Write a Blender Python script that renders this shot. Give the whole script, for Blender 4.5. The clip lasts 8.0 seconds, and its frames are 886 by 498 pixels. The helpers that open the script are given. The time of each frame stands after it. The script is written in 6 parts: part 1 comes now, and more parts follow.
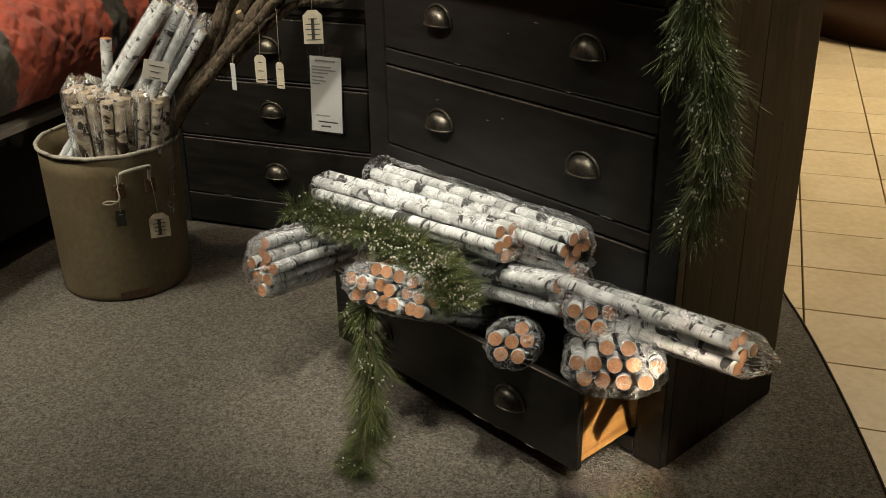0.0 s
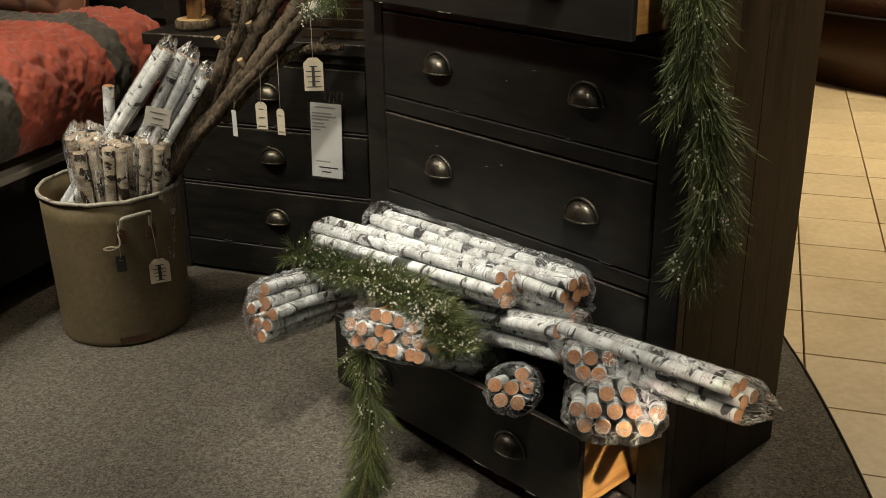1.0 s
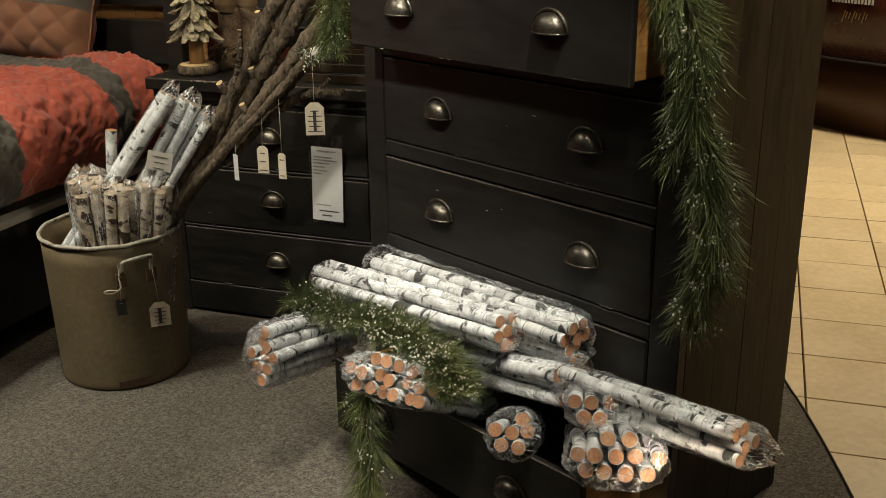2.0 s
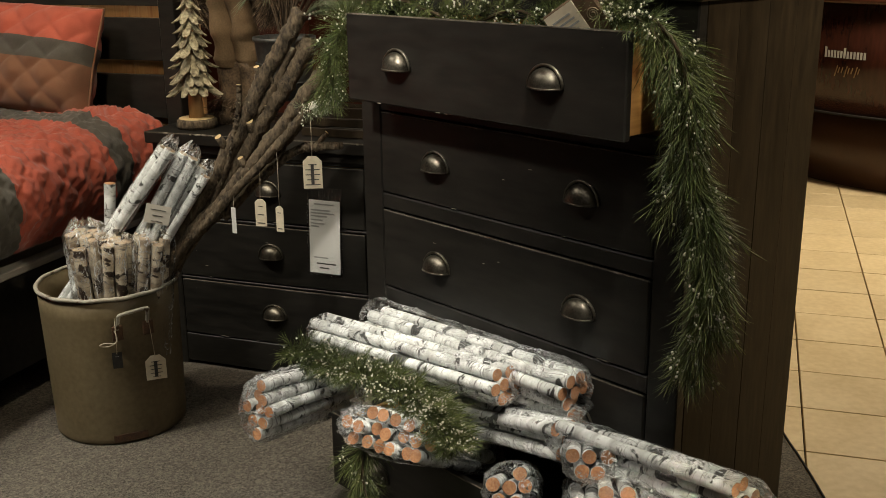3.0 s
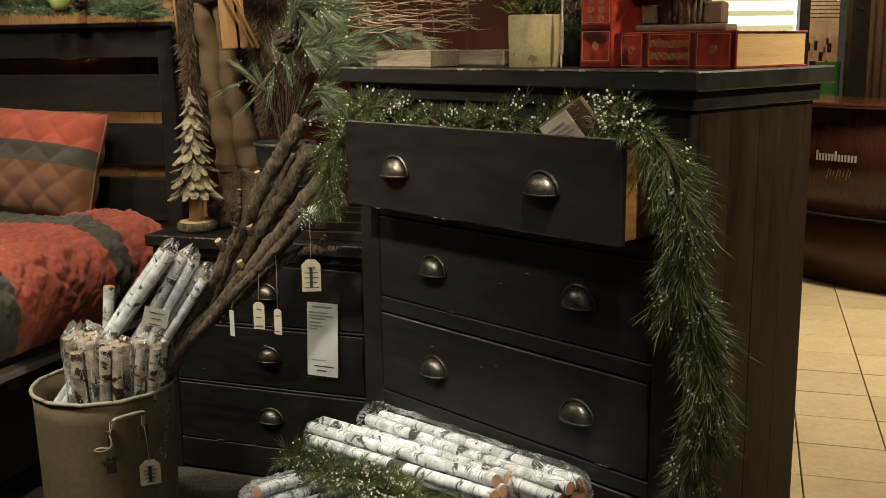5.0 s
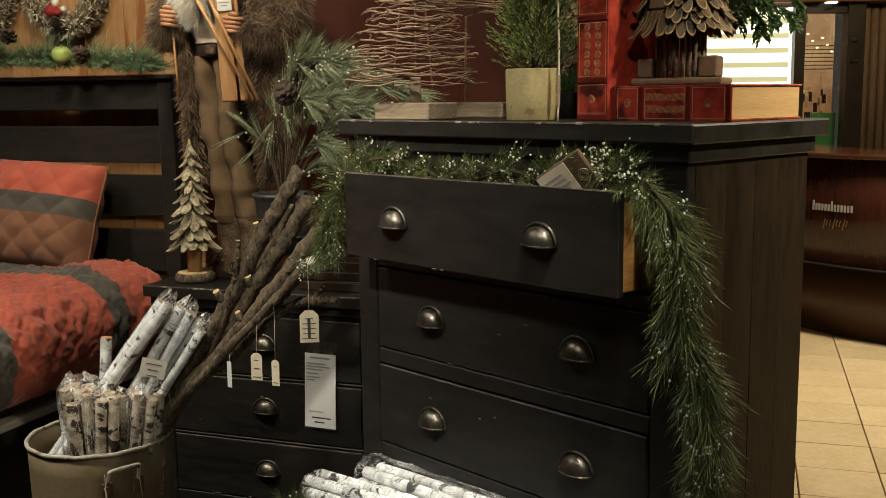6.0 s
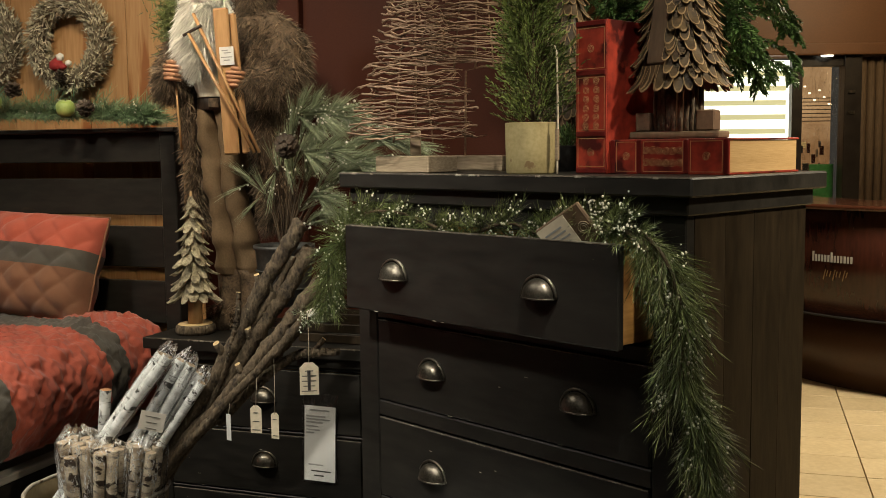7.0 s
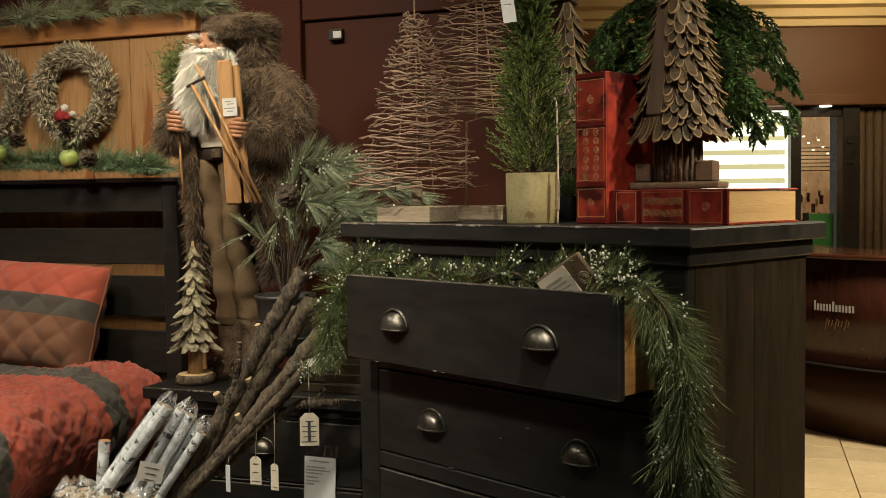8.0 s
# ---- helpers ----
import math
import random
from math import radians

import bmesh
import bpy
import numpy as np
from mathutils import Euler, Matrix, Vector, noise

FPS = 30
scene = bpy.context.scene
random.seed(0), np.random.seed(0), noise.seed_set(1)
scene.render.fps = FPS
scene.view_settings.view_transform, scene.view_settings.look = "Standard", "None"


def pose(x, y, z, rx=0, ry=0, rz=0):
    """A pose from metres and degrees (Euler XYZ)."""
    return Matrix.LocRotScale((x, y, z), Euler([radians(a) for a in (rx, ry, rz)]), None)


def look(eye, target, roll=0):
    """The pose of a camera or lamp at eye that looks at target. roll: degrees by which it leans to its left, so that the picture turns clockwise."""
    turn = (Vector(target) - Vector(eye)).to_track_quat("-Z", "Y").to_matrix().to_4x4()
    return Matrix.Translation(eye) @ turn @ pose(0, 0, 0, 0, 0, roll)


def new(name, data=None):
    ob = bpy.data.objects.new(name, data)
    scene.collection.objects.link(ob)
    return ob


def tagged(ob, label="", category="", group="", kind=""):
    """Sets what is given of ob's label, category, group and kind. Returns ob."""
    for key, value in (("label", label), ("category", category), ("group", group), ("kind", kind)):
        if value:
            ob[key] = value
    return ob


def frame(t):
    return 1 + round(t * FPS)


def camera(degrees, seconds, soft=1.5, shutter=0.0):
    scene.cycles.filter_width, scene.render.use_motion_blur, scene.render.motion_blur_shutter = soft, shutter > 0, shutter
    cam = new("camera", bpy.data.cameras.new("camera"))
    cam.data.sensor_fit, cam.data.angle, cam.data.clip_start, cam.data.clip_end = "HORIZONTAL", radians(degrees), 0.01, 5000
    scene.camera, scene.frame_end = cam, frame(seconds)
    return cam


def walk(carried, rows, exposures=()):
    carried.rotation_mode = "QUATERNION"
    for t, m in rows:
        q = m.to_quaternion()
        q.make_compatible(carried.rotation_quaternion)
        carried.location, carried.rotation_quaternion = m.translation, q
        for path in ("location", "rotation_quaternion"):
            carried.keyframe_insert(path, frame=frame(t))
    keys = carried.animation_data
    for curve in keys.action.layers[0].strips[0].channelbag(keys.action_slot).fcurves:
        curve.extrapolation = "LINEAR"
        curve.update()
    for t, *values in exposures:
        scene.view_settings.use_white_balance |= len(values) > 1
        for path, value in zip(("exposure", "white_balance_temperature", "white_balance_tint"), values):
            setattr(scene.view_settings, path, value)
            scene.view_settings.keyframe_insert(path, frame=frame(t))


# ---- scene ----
cam = camera(46.84, 8.0, soft=0.6)
PATH = [
    (0, -0.0, 0.0, 1.4309, 65.56, 0.599, 0.006),
    (0.5, 0.0025, -0.0011, 1.4345, 66.86, 0.71, -0.063),
    (1, 0.0016, -0.0019, 1.4383, 67.967, 0.692, -0.022),
    (1.5, 0.0011, -0.0034, 1.4417, 69.067, 0.694, 0.038),
    (3, 0.0024, -0.0078, 1.4475, 73.227, 0.649, -0.15),
    (3.5, 0.0027, -0.0097, 1.4497, 74.751, 0.645, -0.14),
    (4, 0.0031, -0.0127, 1.4526, 76.094, 0.632, -0.207),
    (4.5, 0.0019, -0.0156, 1.4569, 77.417, 0.643, -0.252),
    (6, 0.002, -0.0214, 1.4661, 81.528, 0.684, -0.405),
    (6.5, 0.0028, -0.0246, 1.469, 82.905, 0.66, -0.436),
    (7, 0.0026, -0.0268, 1.4709, 84.355, 0.711, -0.38),
    (7.5, 0.0028, -0.0292, 1.4728, 85.682, 0.717, -0.273),
    (8, 0.0032, -0.0306, 1.4739, 87.086, 0.718, -0.314),
]
walk(cam, [(t, pose(x, y, z, rx, ry, rz)) for t, x, y, z, rx, ry, rz in PATH])

# ---- light ----
scene.view_settings.exposure = -0.08
world = bpy.data.worlds.new("world")
scene.world = world
world.use_nodes = True
world.node_tree.nodes["Background"].inputs[0].default_value = (0.9, 0.8, 0.65, 1)
world.node_tree.nodes["Background"].inputs[1].default_value = 0.05
WARM = (1.0, 0.93, 0.78)
AMBER = (1.0, 0.86, 0.62)


# Lamps out of view: inferred shop ceiling spots, and helpers added to brighten things.
def unseen_lamp(at, to, watts, size, colour=WARM, spread=110):
    lamp = bpy.data.lights.new("unseen_lamp", "AREA")
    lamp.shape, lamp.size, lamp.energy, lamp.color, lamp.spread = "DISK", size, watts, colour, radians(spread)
    ob = new("unseen_lamp", lamp)
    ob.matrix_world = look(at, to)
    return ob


unseen_lamp((-2.0, 1.8, 3.1), (-1.30, 2.35, 0.2), 7.0, 0.22, WARM, 50)
unseen_lamp((-0.45, 2.1, 3.1), (-0.22, 2.25, 0.40), 1.0, 0.12, WARM, 22)
unseen_lamp((0.3, 1.2, 3.1), (0.12, 2.05, 0.40), 1.5, 0.12, WARM, 26)
# Added narrow beam, only to brighten the open drawer's pine side.
unseen_lamp((0.9, -0.6, 3.1), (0.36, 1.88, 0.12), 0.36, 0.10, AMBER, 5)
# Added to lift the dresser's black front.
unseen_lamp((-1.2, 0.9, 3.1), (-0.1, 2.75, 1.15), 3.8, 0.22, WARM, 34)
unseen_lamp((-2.3, 2.3, 3.1), (-1.7, 3.3, 0.8), 15, 0.22)
unseen_lamp((-0.9, 2.3, 3.1), (-0.95, 3.8, 1.7), 11, 0.22, AMBER, 80)
# Added to light the dresser's right side as the mall would.
unseen_lamp((2.3, 0.9, 3.1), (0.85, 2.5, 1.5), 8.0, 0.22, AMBER, 40)
# Fill lamp, added to brighten the dresser's top.
unseen_lamp((0.2, 0.6, 3.1), (0.4, 2.4, 1.5), 2.5, 0.22, WARM, 60)
unseen_lamp((2.6, 4.6, 3.1), (2.4, 4.8, 0.0), 85, 0.5, AMBER, 150)
unseen_lamp((3.4, 7.4, 2.95), (3.4, 9.0, 2.5), 15, 0.4, (1.0, 0.78, 0.46), 150)

# ---- helpers for building ----
D = pose(0.4772, 1.9139, 0, 0, 0, -46.8)       # dresser: front right foot, x along its front, y into it
B = pose(-0.78, 3.36, 0, 0, 0, -20)            # bed side of the room: x along the headboard wall
rnd = random.Random(7)


def thing(name, label, category, m=None, group="", kind=""):
    ob = new(name)
    ob.empty_display_size = 0.05
    if m is not None:
        ob.matrix_world = m
    return tagged(ob, label, category, group, kind)


def mesh_of(name, bm, mats, smooth=False):
    me = bpy.data.meshes.new(name)
    bm.normal_update()
    bm.to_mesh(me)
    bm.free()
    for m in mats if isinstance(mats, (list, tuple)) else [mats]:
        me.materials.append(m)
    if smooth:
        for p in me.polygons:
            p.use_smooth = True
    return me


def part(name, bm, mats, parent=None, label="", m=None, smooth=False):
    me = bm if isinstance(bm, bpy.types.Mesh) else mesh_of(name, bm, mats, smooth)
    ob = new(name, me)
    if parent is not None:
        ob.parent = parent
    if m is not None:
        ob.matrix_basis = m
    if label:
        tagged(ob, label)
    return ob


def solid(name, bm, mats, label, category, m=None, group="", kind="", smooth=False):
    return tagged(part(name, bm, mats, None, "", m, smooth), label, category, group, kind)


def pyd(name, verts, faces, mats, smooth=False, slots=None):
    me = bpy.data.meshes.new(name)
    me.from_pydata(verts, [], faces)
    for m in mats if isinstance(mats, (list, tuple)) else [mats]:
        me.materials.append(m)
    if slots is not None:
        me.polygons.foreach_set("material_index", slots)
    if smooth:
        me.polygons.foreach_set("use_smooth", [True] * len(faces))
    me.update()
    return me


def box(lo, hi, bev=0.003, bm=None, seg=1, m=None):
    bm = bm or bmesh.new()
    size = [hi[i] - lo[i] for i in range(3)]
    mid = [(hi[i] + lo[i]) / 2 for i in range(3)]
    mat4 = Matrix.Translation(mid) @ Matrix.Diagonal((*size, 1))
    r = bmesh.ops.create_cube(bm, size=1.0, matrix=(m @ mat4) if m is not None else mat4)
    if bev > 0:
        edges = list({e for v in r["verts"] for e in v.link_edges})
        bmesh.ops.bevel(bm, geom=edges, offset=min(bev, min(size) * 0.45), segments=seg, affect="EDGES", profile=0.6)
    return bm


def tube(bm, pts, radii, n=8, caps=True, side=0, cap=0, wob=0.0, rng=None):
    pts = [Vector(p) for p in pts]
    rings = []
    ref = Vector((0.13, 0.31, 0.94))
    for i, p in enumerate(pts):
        d = (pts[min(i + 1, len(pts) - 1)] - pts[max(i - 1, 0)]).normalized()
        a = d.cross(ref)
        if a.length < 0.05:
            a = d.cross(Vector((1, 0, 0)))
        a.normalize()
        b = d.cross(a)
        r = radii[i] if isinstance(radii, (list, tuple)) else radii
        ring = []
        for k in range(n):
            w = 1 + (rng.uniform(-wob, wob) if rng else 0)
            ring.append(bm.verts.new(p + (a * math.cos(2 * math.pi * k / n) + b * math.sin(2 * math.pi * k / n)) * r * w))
        rings.append(ring)
    for r0, r1 in zip(rings, rings[1:]):
        for k in range(n):
            f = bm.faces.new((r0[k], r0[(k + 1) % n], r1[(k + 1) % n], r1[k]))
            f.material_index, f.smooth = side, True
    if caps:
        for ring in (rings[0][::-1], rings[-1]):
            f = bm.faces.new(ring)
            f.material_index = cap
    return rings


def lathe(profile, n=32, bm=None):
    bm = bm or bmesh.new()
    rings = [[bm.verts.new((r * math.cos(2 * math.pi * k / n), r * math.sin(2 * math.pi * k / n), z)) for k in range(n)] for r, z in profile]
    for r0, r1 in zip(rings, rings[1:]):
        for k in range(n):
            bm.faces.new((r0[k], r0[(k + 1) % n], r1[(k + 1) % n], r1[k])).smooth = True
    return bm, rings


def smooth_line(ctrl, n):
    """n points on a soft curve through the control points."""
    c = [Vector(p) for p in ctrl]
    out = []
    for i in range(n):
        u = i / (n - 1) * (len(c) - 1)
        k = min(int(u), len(c) - 2)
        t = u - k
        p0, p1, p2, p3 = c[max(k - 1, 0)], c[k], c[k + 1], c[min(k + 2, len(c) - 1)]
        out.append(0.5 * ((2 * p1) + (p2 - p0) * t + (2 * p0 - 5 * p1 + 4 * p2 - p3) * t * t + (3 * p1 - p0 - 3 * p2 + p3) * t ** 3))
    return out


# ---- materials ----
def surf(name, c1, c2, scale=8.0, rough=0.6, bump=0.15, fine=90.0, metal=0.0, stretch=(1, 1, 1), spot=None, spot_at=0.62, spot_scale=3.0, rough2=None, vary=0.0, sheen=0.0, bump_dist=0.002):
    """A two-scale procedural surface: broad variation, fine grain with relief, optional stains, and variation from piece to piece."""
    mt = bpy.data.materials.new(name)
    mt.use_nodes = True
    nt = mt.node_tree
    N, L = nt.nodes, nt.links
    bsdf = N["Principled BSDF"]
    co = N.new("ShaderNodeTexCoord")
    info = N.new("ShaderNodeObjectInfo")
    shift = N.new("ShaderNodeVectorMath")
    shift.operation = "SCALE"
    shift.inputs[0].default_value = (13.7, 7.1, 3.3)
    L.new(info.outputs["Random"], shift.inputs["Scale"])
    add = N.new("ShaderNodeVectorMath")
    L.new(co.outputs["Object"], add.inputs[0])
    L.new(shift.outputs[0], add.inputs[1])
    mp = N.new("ShaderNodeMapping")
    mp.inputs["Scale"].default_value = stretch
    L.new(add.outputs[0], mp.inputs[0])

    def noise_node(sc, det=4.0, vec=mp):
        n = N.new("ShaderNodeTexNoise")
        n.inputs["Scale"].default_value = sc
        n.inputs["Detail"].default_value = det
        L.new(vec.outputs[0], n.inputs["Vector"])
        return n

    broad, grain = noise_node(scale), noise_node(fine, 3.0)
    mixf = N.new("ShaderNodeMath")
    mixf.operation = "MULTIPLY_ADD"
    L.new(grain.outputs[0], mixf.inputs[0])
    mixf.inputs[1].default_value = 0.55
    half = N.new("ShaderNodeMath")
    half.operation = "MULTIPLY"
    L.new(broad.outputs[0], half.inputs[0])
    half.inputs[1].default_value = 0.6
    L.new(half.outputs[0], mixf.inputs[2])
    ramp = N.new("ShaderNodeValToRGB")
    ramp.color_ramp.elements[0].position, ramp.color_ramp.elements[1].position = 0.4, 0.75
    ramp.color_ramp.elements[0].color, ramp.color_ramp.elements[1].color = (*c1, 1), (*c2, 1)
    L.new(mixf.outputs[0], ramp.inputs[0])
    col = ramp.outputs[0]
    if spot:
        sp = noise_node(spot_scale, 6.0)
        sr = N.new("ShaderNodeValToRGB")
        sr.color_ramp.elements[0].position, sr.color_ramp.elements[1].position = spot_at, spot_at + 0.05
        L.new(sp.outputs[0], sr.inputs[0])
        mx = N.new("ShaderNodeMix")
        mx.data_type = "RGBA"
        L.new(sr.outputs[0], mx.inputs[0])
        L.new(col, mx.inputs[6])
        mx.inputs[7].default_value = (*spot, 1)
        col = mx.outputs[2]
    if vary:
        hsv = N.new("ShaderNodeHueSaturation")
        mr = N.new("ShaderNodeMapRange")
        mr.inputs[3].default_value, mr.inputs[4].default_value = 1 - vary, 1 + vary
        L.new(info.outputs["Random"], mr.inputs[0])
        L.new(mr.outputs[0], hsv.inputs["Value"])
        L.new(col, hsv.inputs["Color"])
        col = hsv.outputs[0]
    L.new(col, bsdf.inputs["Base Color"])
    rr = N.new("ShaderNodeMapRange")
    rr.inputs[3].default_value, rr.inputs[4].default_value = rough - 0.1, rough2 if rough2 is not None else min(1, rough + 0.12)
    L.new(broad.outputs[0], rr.inputs[0])
    L.new(rr.outputs[0], bsdf.inputs["Roughness"])
    bsdf.inputs["Metallic"].default_value = metal
    if sheen:
        bsdf.inputs["Sheen Weight"].default_value = sheen
    if bump:
        bp = N.new("ShaderNodeBump")
        bp.inputs["Strength"].default_value = bump
        bp.inputs["Distance"].default_value = bump_dist
        L.new(mixf.outputs[0], bp.inputs["Height"])
        L.new(bp.outputs[0], bsdf.inputs["Normal"])
    return mt


def island(mt, lo=0.7, hi=1.3):
    """Varies the base colour of a joined mesh from one loose piece to the next."""
    nt = mt.node_tree
    bsdf = nt.nodes["Principled BSDF"]
    src = bsdf.inputs["Base Color"].links[0].from_socket
    geo = nt.nodes.new("ShaderNodeNewGeometry")
    mr = nt.nodes.new("ShaderNodeMapRange")
    mr.inputs[3].default_value, mr.inputs[4].default_value = lo, hi
    nt.links.new(geo.outputs["Random Per Island"], mr.inputs[0])
    hsv = nt.nodes.new("ShaderNodeHueSaturation")
    nt.links.new(mr.outputs[0], hsv.inputs["Value"])
    nt.links.new(src, hsv.inputs["Color"])
    nt.links.new(hsv.outputs[0], bsdf.inputs["Base Color"])
    return mt


black_paint = surf("black_paint", (0.0085, 0.008, 0.007), (0.026, 0.0235, 0.020), 5, 0.42, 0.6, 45, stretch=(0.25, 1, 1), spot=(0.05, 0.035, 0.022), spot_at=0.70, spot_scale=9)
# Same black paint with the mall's warm light tinted into its colour.
black_warm_tint = surf("black_warm_tint", (0.011, 0.0077, 0.0046), (0.031, 0.0215, 0.012), 5, 0.45, 0.35, 60, stretch=(1, 1, 0.2), spot=(0.05, 0.035, 0.022), spot_at=0.72, spot_scale=7, vary=0.15)
worn_edge = surf("worn_edge", (0.03, 0.024, 0.018), (0.22, 0.19, 0.15), 25, 0.6, 0.3, 160)
nick_mat = surf("bare_nick", (0.10, 0.085, 0.065), (0.42, 0.38, 0.31), 60, 0.7, 0.2, 200)
dark_gap = surf("dark_gap", (0.004, 0.004, 0.004), (0.009, 0.008, 0.007), 8, 0.8, 0.1)
pine = surf("pine", (0.42, 0.20, 0.055), (0.62, 0.34, 0.11), 7, 0.5, 0.1, 70, stretch=(1, 0.15, 1.6), spot=(0.34, 0.14, 0.035), spot_at=0.58, spot_scale=9)
pewter = surf("pewter", (0.075, 0.067, 0.053), (0.20, 0.18, 0.145), 30, 0.34, 0.12, 220, metal=0.9)
carpet_mat = surf("carpet", (0.036, 0.031, 0.024), (0.22, 0.195, 0.16), 110, 0.95, 0.9, 260, sheen=0.1, spot=(0.05, 0.043, 0.034), spot_at=0.57, spot_scale=190, bump_dist=0.006)
tile_mat = surf("floor_tile", (0.58, 0.445, 0.25), (0.70, 0.56, 0.345), 5, 0.42, 0.03, 40, vary=0.06)
grout_mat = surf("grout", (0.045, 0.03, 0.018), (0.08, 0.055, 0.033), 30, 0.9, 0.3, 200)
red_wall = surf("red_wall", (0.050, 0.0122, 0.0062), (0.065, 0.0165, 0.008), 3, 0.6, 0.08, 180)
cedar = surf("cedar", (0.33, 0.165, 0.062), (0.49, 0.28, 0.125), 6, 0.5, 0.12, 60, stretch=(1.5, 1, 0.12), spot=(0.26, 0.095, 0.028), spot_at=0.62, spot_scale=7, vary=0.18)
cream = surf("cream_plaster", (0.66, 0.50, 0.25), (0.74, 0.57, 0.31), 3, 0.7, 0.05)
brown_fascia = surf("brown_fascia", (0.105, 0.042, 0.013), (0.135, 0.055, 0.018), 3, 0.55, 0.05)
mahogany = surf("mahogany", (0.024, 0.009, 0.006), (0.048, 0.015, 0.009), 6, 0.22, 0.04, 50, stretch=(1, 1, 0.2))
ceiling_mat = surf("ceiling_paint", (0.60, 0.55, 0.47), (0.66, 0.61, 0.53), 3, 0.85, 0.05)
bucket_paint = surf("bucket_paint", (0.125, 0.095, 0.050), (0.185, 0.145, 0.082), 5, 0.5, 0.15, 70, spot=(0.055, 0.035, 0.02), spot_at=0.70, spot_scale=11)
bucket_rim = surf("bucket_rim", (0.28, 0.26, 0.21), (0.46, 0.43, 0.36), 20, 0.5, 0.15, 120, spot=(0.1, 0.06, 0.03), spot_at=0.62, spot_scale=25)
rust = surf("rust", (0.05, 0.028, 0.016), (0.12, 0.06, 0.03), 40, 0.8, 0.4, 200)
quilt_red = surf("quilt_red", (0.29, 0.052, 0.028), (0.44, 0.09, 0.05), 9, 0.85, 0.3, 350, sheen=0.25)
quilt_grey = surf("quilt_grey", (0.045, 0.040, 0.032), (0.085, 0.076, 0.062), 9, 0.9, 0.3, 350, sheen=0.2)
quilt_brown = surf("quilt_brown", (0.13, 0.055, 0.027), (0.20, 0.09, 0.045), 9, 0.88, 0.3, 350, sheen=0.2)
linen = surf("linen", (0.50, 0.42, 0.31), (0.60, 0.52, 0.40), 10, 0.9, 0.2, 300)


def matte(level, *mats):
    for mt in mats:
        mt.node_tree.nodes["Principled BSDF"].inputs["Specular IOR Level"].default_value = level


matte(0.22, red_wall, black_warm_tint, carpet_mat)
matte(0.36, black_paint)

# ---- the large structure ----
bm = bmesh.new()
gv = [bm.verts.new(p) for p in ((-9, -7, -0.03), (16, -7, -0.03), (16, 18, -0.03), (-9, 18, -0.03))]
bm.faces.new(gv)
solid("floor", bm, grout_mat, "dark grout bed under the shop floor", "floor", kind="structure")

TILE_TURN = -17.0
TM = pose(1.149, 2.994, 0, 0, 0, TILE_TURN)


def carpet_edge(y):
    """The curved rim of the carpet: x for a depth y."""
    return 1.03 - 0.105 * max(0.0, 2.72 - y) ** 1.45 + 0.02 * math.sin(y * 1.3)


bm = bmesh.new()
rim = [(carpet_edge(y), y) for y in [-7 + i * 0.25 for i in range(32)] + [1.0 + 0.06 * i for i in range(30)]]
rim = [(max(x, -1.5), y) for x, y in rim if y <= 2.74]
loop = [(-9, -7)] + rim + [(1.04, 3.3), (0.75, 4.4), (0.6, 18), (-9, 18)]
fv = [bm.verts.new((x, y, 0.0)) for x, y in loop]
face = bm.faces.new(fv)
ext = bmesh.ops.extrude_face_region(bm, geom=[face])
for v in ext["geom"]:
    if isinstance(v, bmesh.types.BMVert):
        v.co.z = -0.03
bmesh.ops.triangulate(bm, faces=bm.faces[:])
bmesh.ops.recalc_face_normals(bm, faces=bm.faces[:])
solid("carpet", bm, carpet_mat, "short loop-pile taupe grey carpet with curved edge", "carpet", kind="structure")

bm = bmesh.new()
tube(bm, [(x + 0.006, y, 0.001) for x, y in rim if y > 0.2] + [(1.043, 3.3, 0.001)], 0.0035, 6)
solid("trim", bm, dark_gap, "thin dark edging strip along the carpet", "trim", kind="structure")

# walls of the shop: one along the bed, one closing the left, back and mall sides
wall_m = B @ pose(0, 0.80, 0)
bm = box((-5.0, 0.0, 0), (-0.035, 0.14, 3.2), 0.004)
solid("wall_north", bm, red_wall, "dark red painted shop wall behind the bed", "wall", wall_m, kind="structure")
bm = box((-0.035, 0.035, 0), (1.055, 0.14, 2.19), 0.004)
box((-0.035, 0.015, 2.19), (1.07, 0.14, 3.2), 0.004, bm)
solid("wall_north_recess", bm, red_wall, "dark red recessed wall panel with a header", "wall", wall_m, kind="structure")
solid("wall_return", box((-0.12, 0.0, 0), (0.0, 9.0, 3.2), 0), red_wall, "dark red wall end turning towards the mall", "wall", wall_m @ pose(1.055, 0.141, 0, 0, 0, 19), kind="structure")
for nm, lo, hi in (("wall_west", (-4.6, -4, 0), (-4.5, 6.5, 3.2)), ("wall_south", (-4.6, -4.1, 0), (9.1, -4.0, 3.2)), ("wall_east", (9.0, -4, 0), (9.1, 13, 3.2))):
    solid(nm, box(lo, hi, 0), red_wall, "plain dark red painted shop wall", "wall", kind="structure")
solid("ceiling", box((-4.6, -4.1, 3.2), (9.1, 13, 3.3), 0), ceiling_mat, "plain off-white painted shop ceiling", "ceiling", kind="structure")

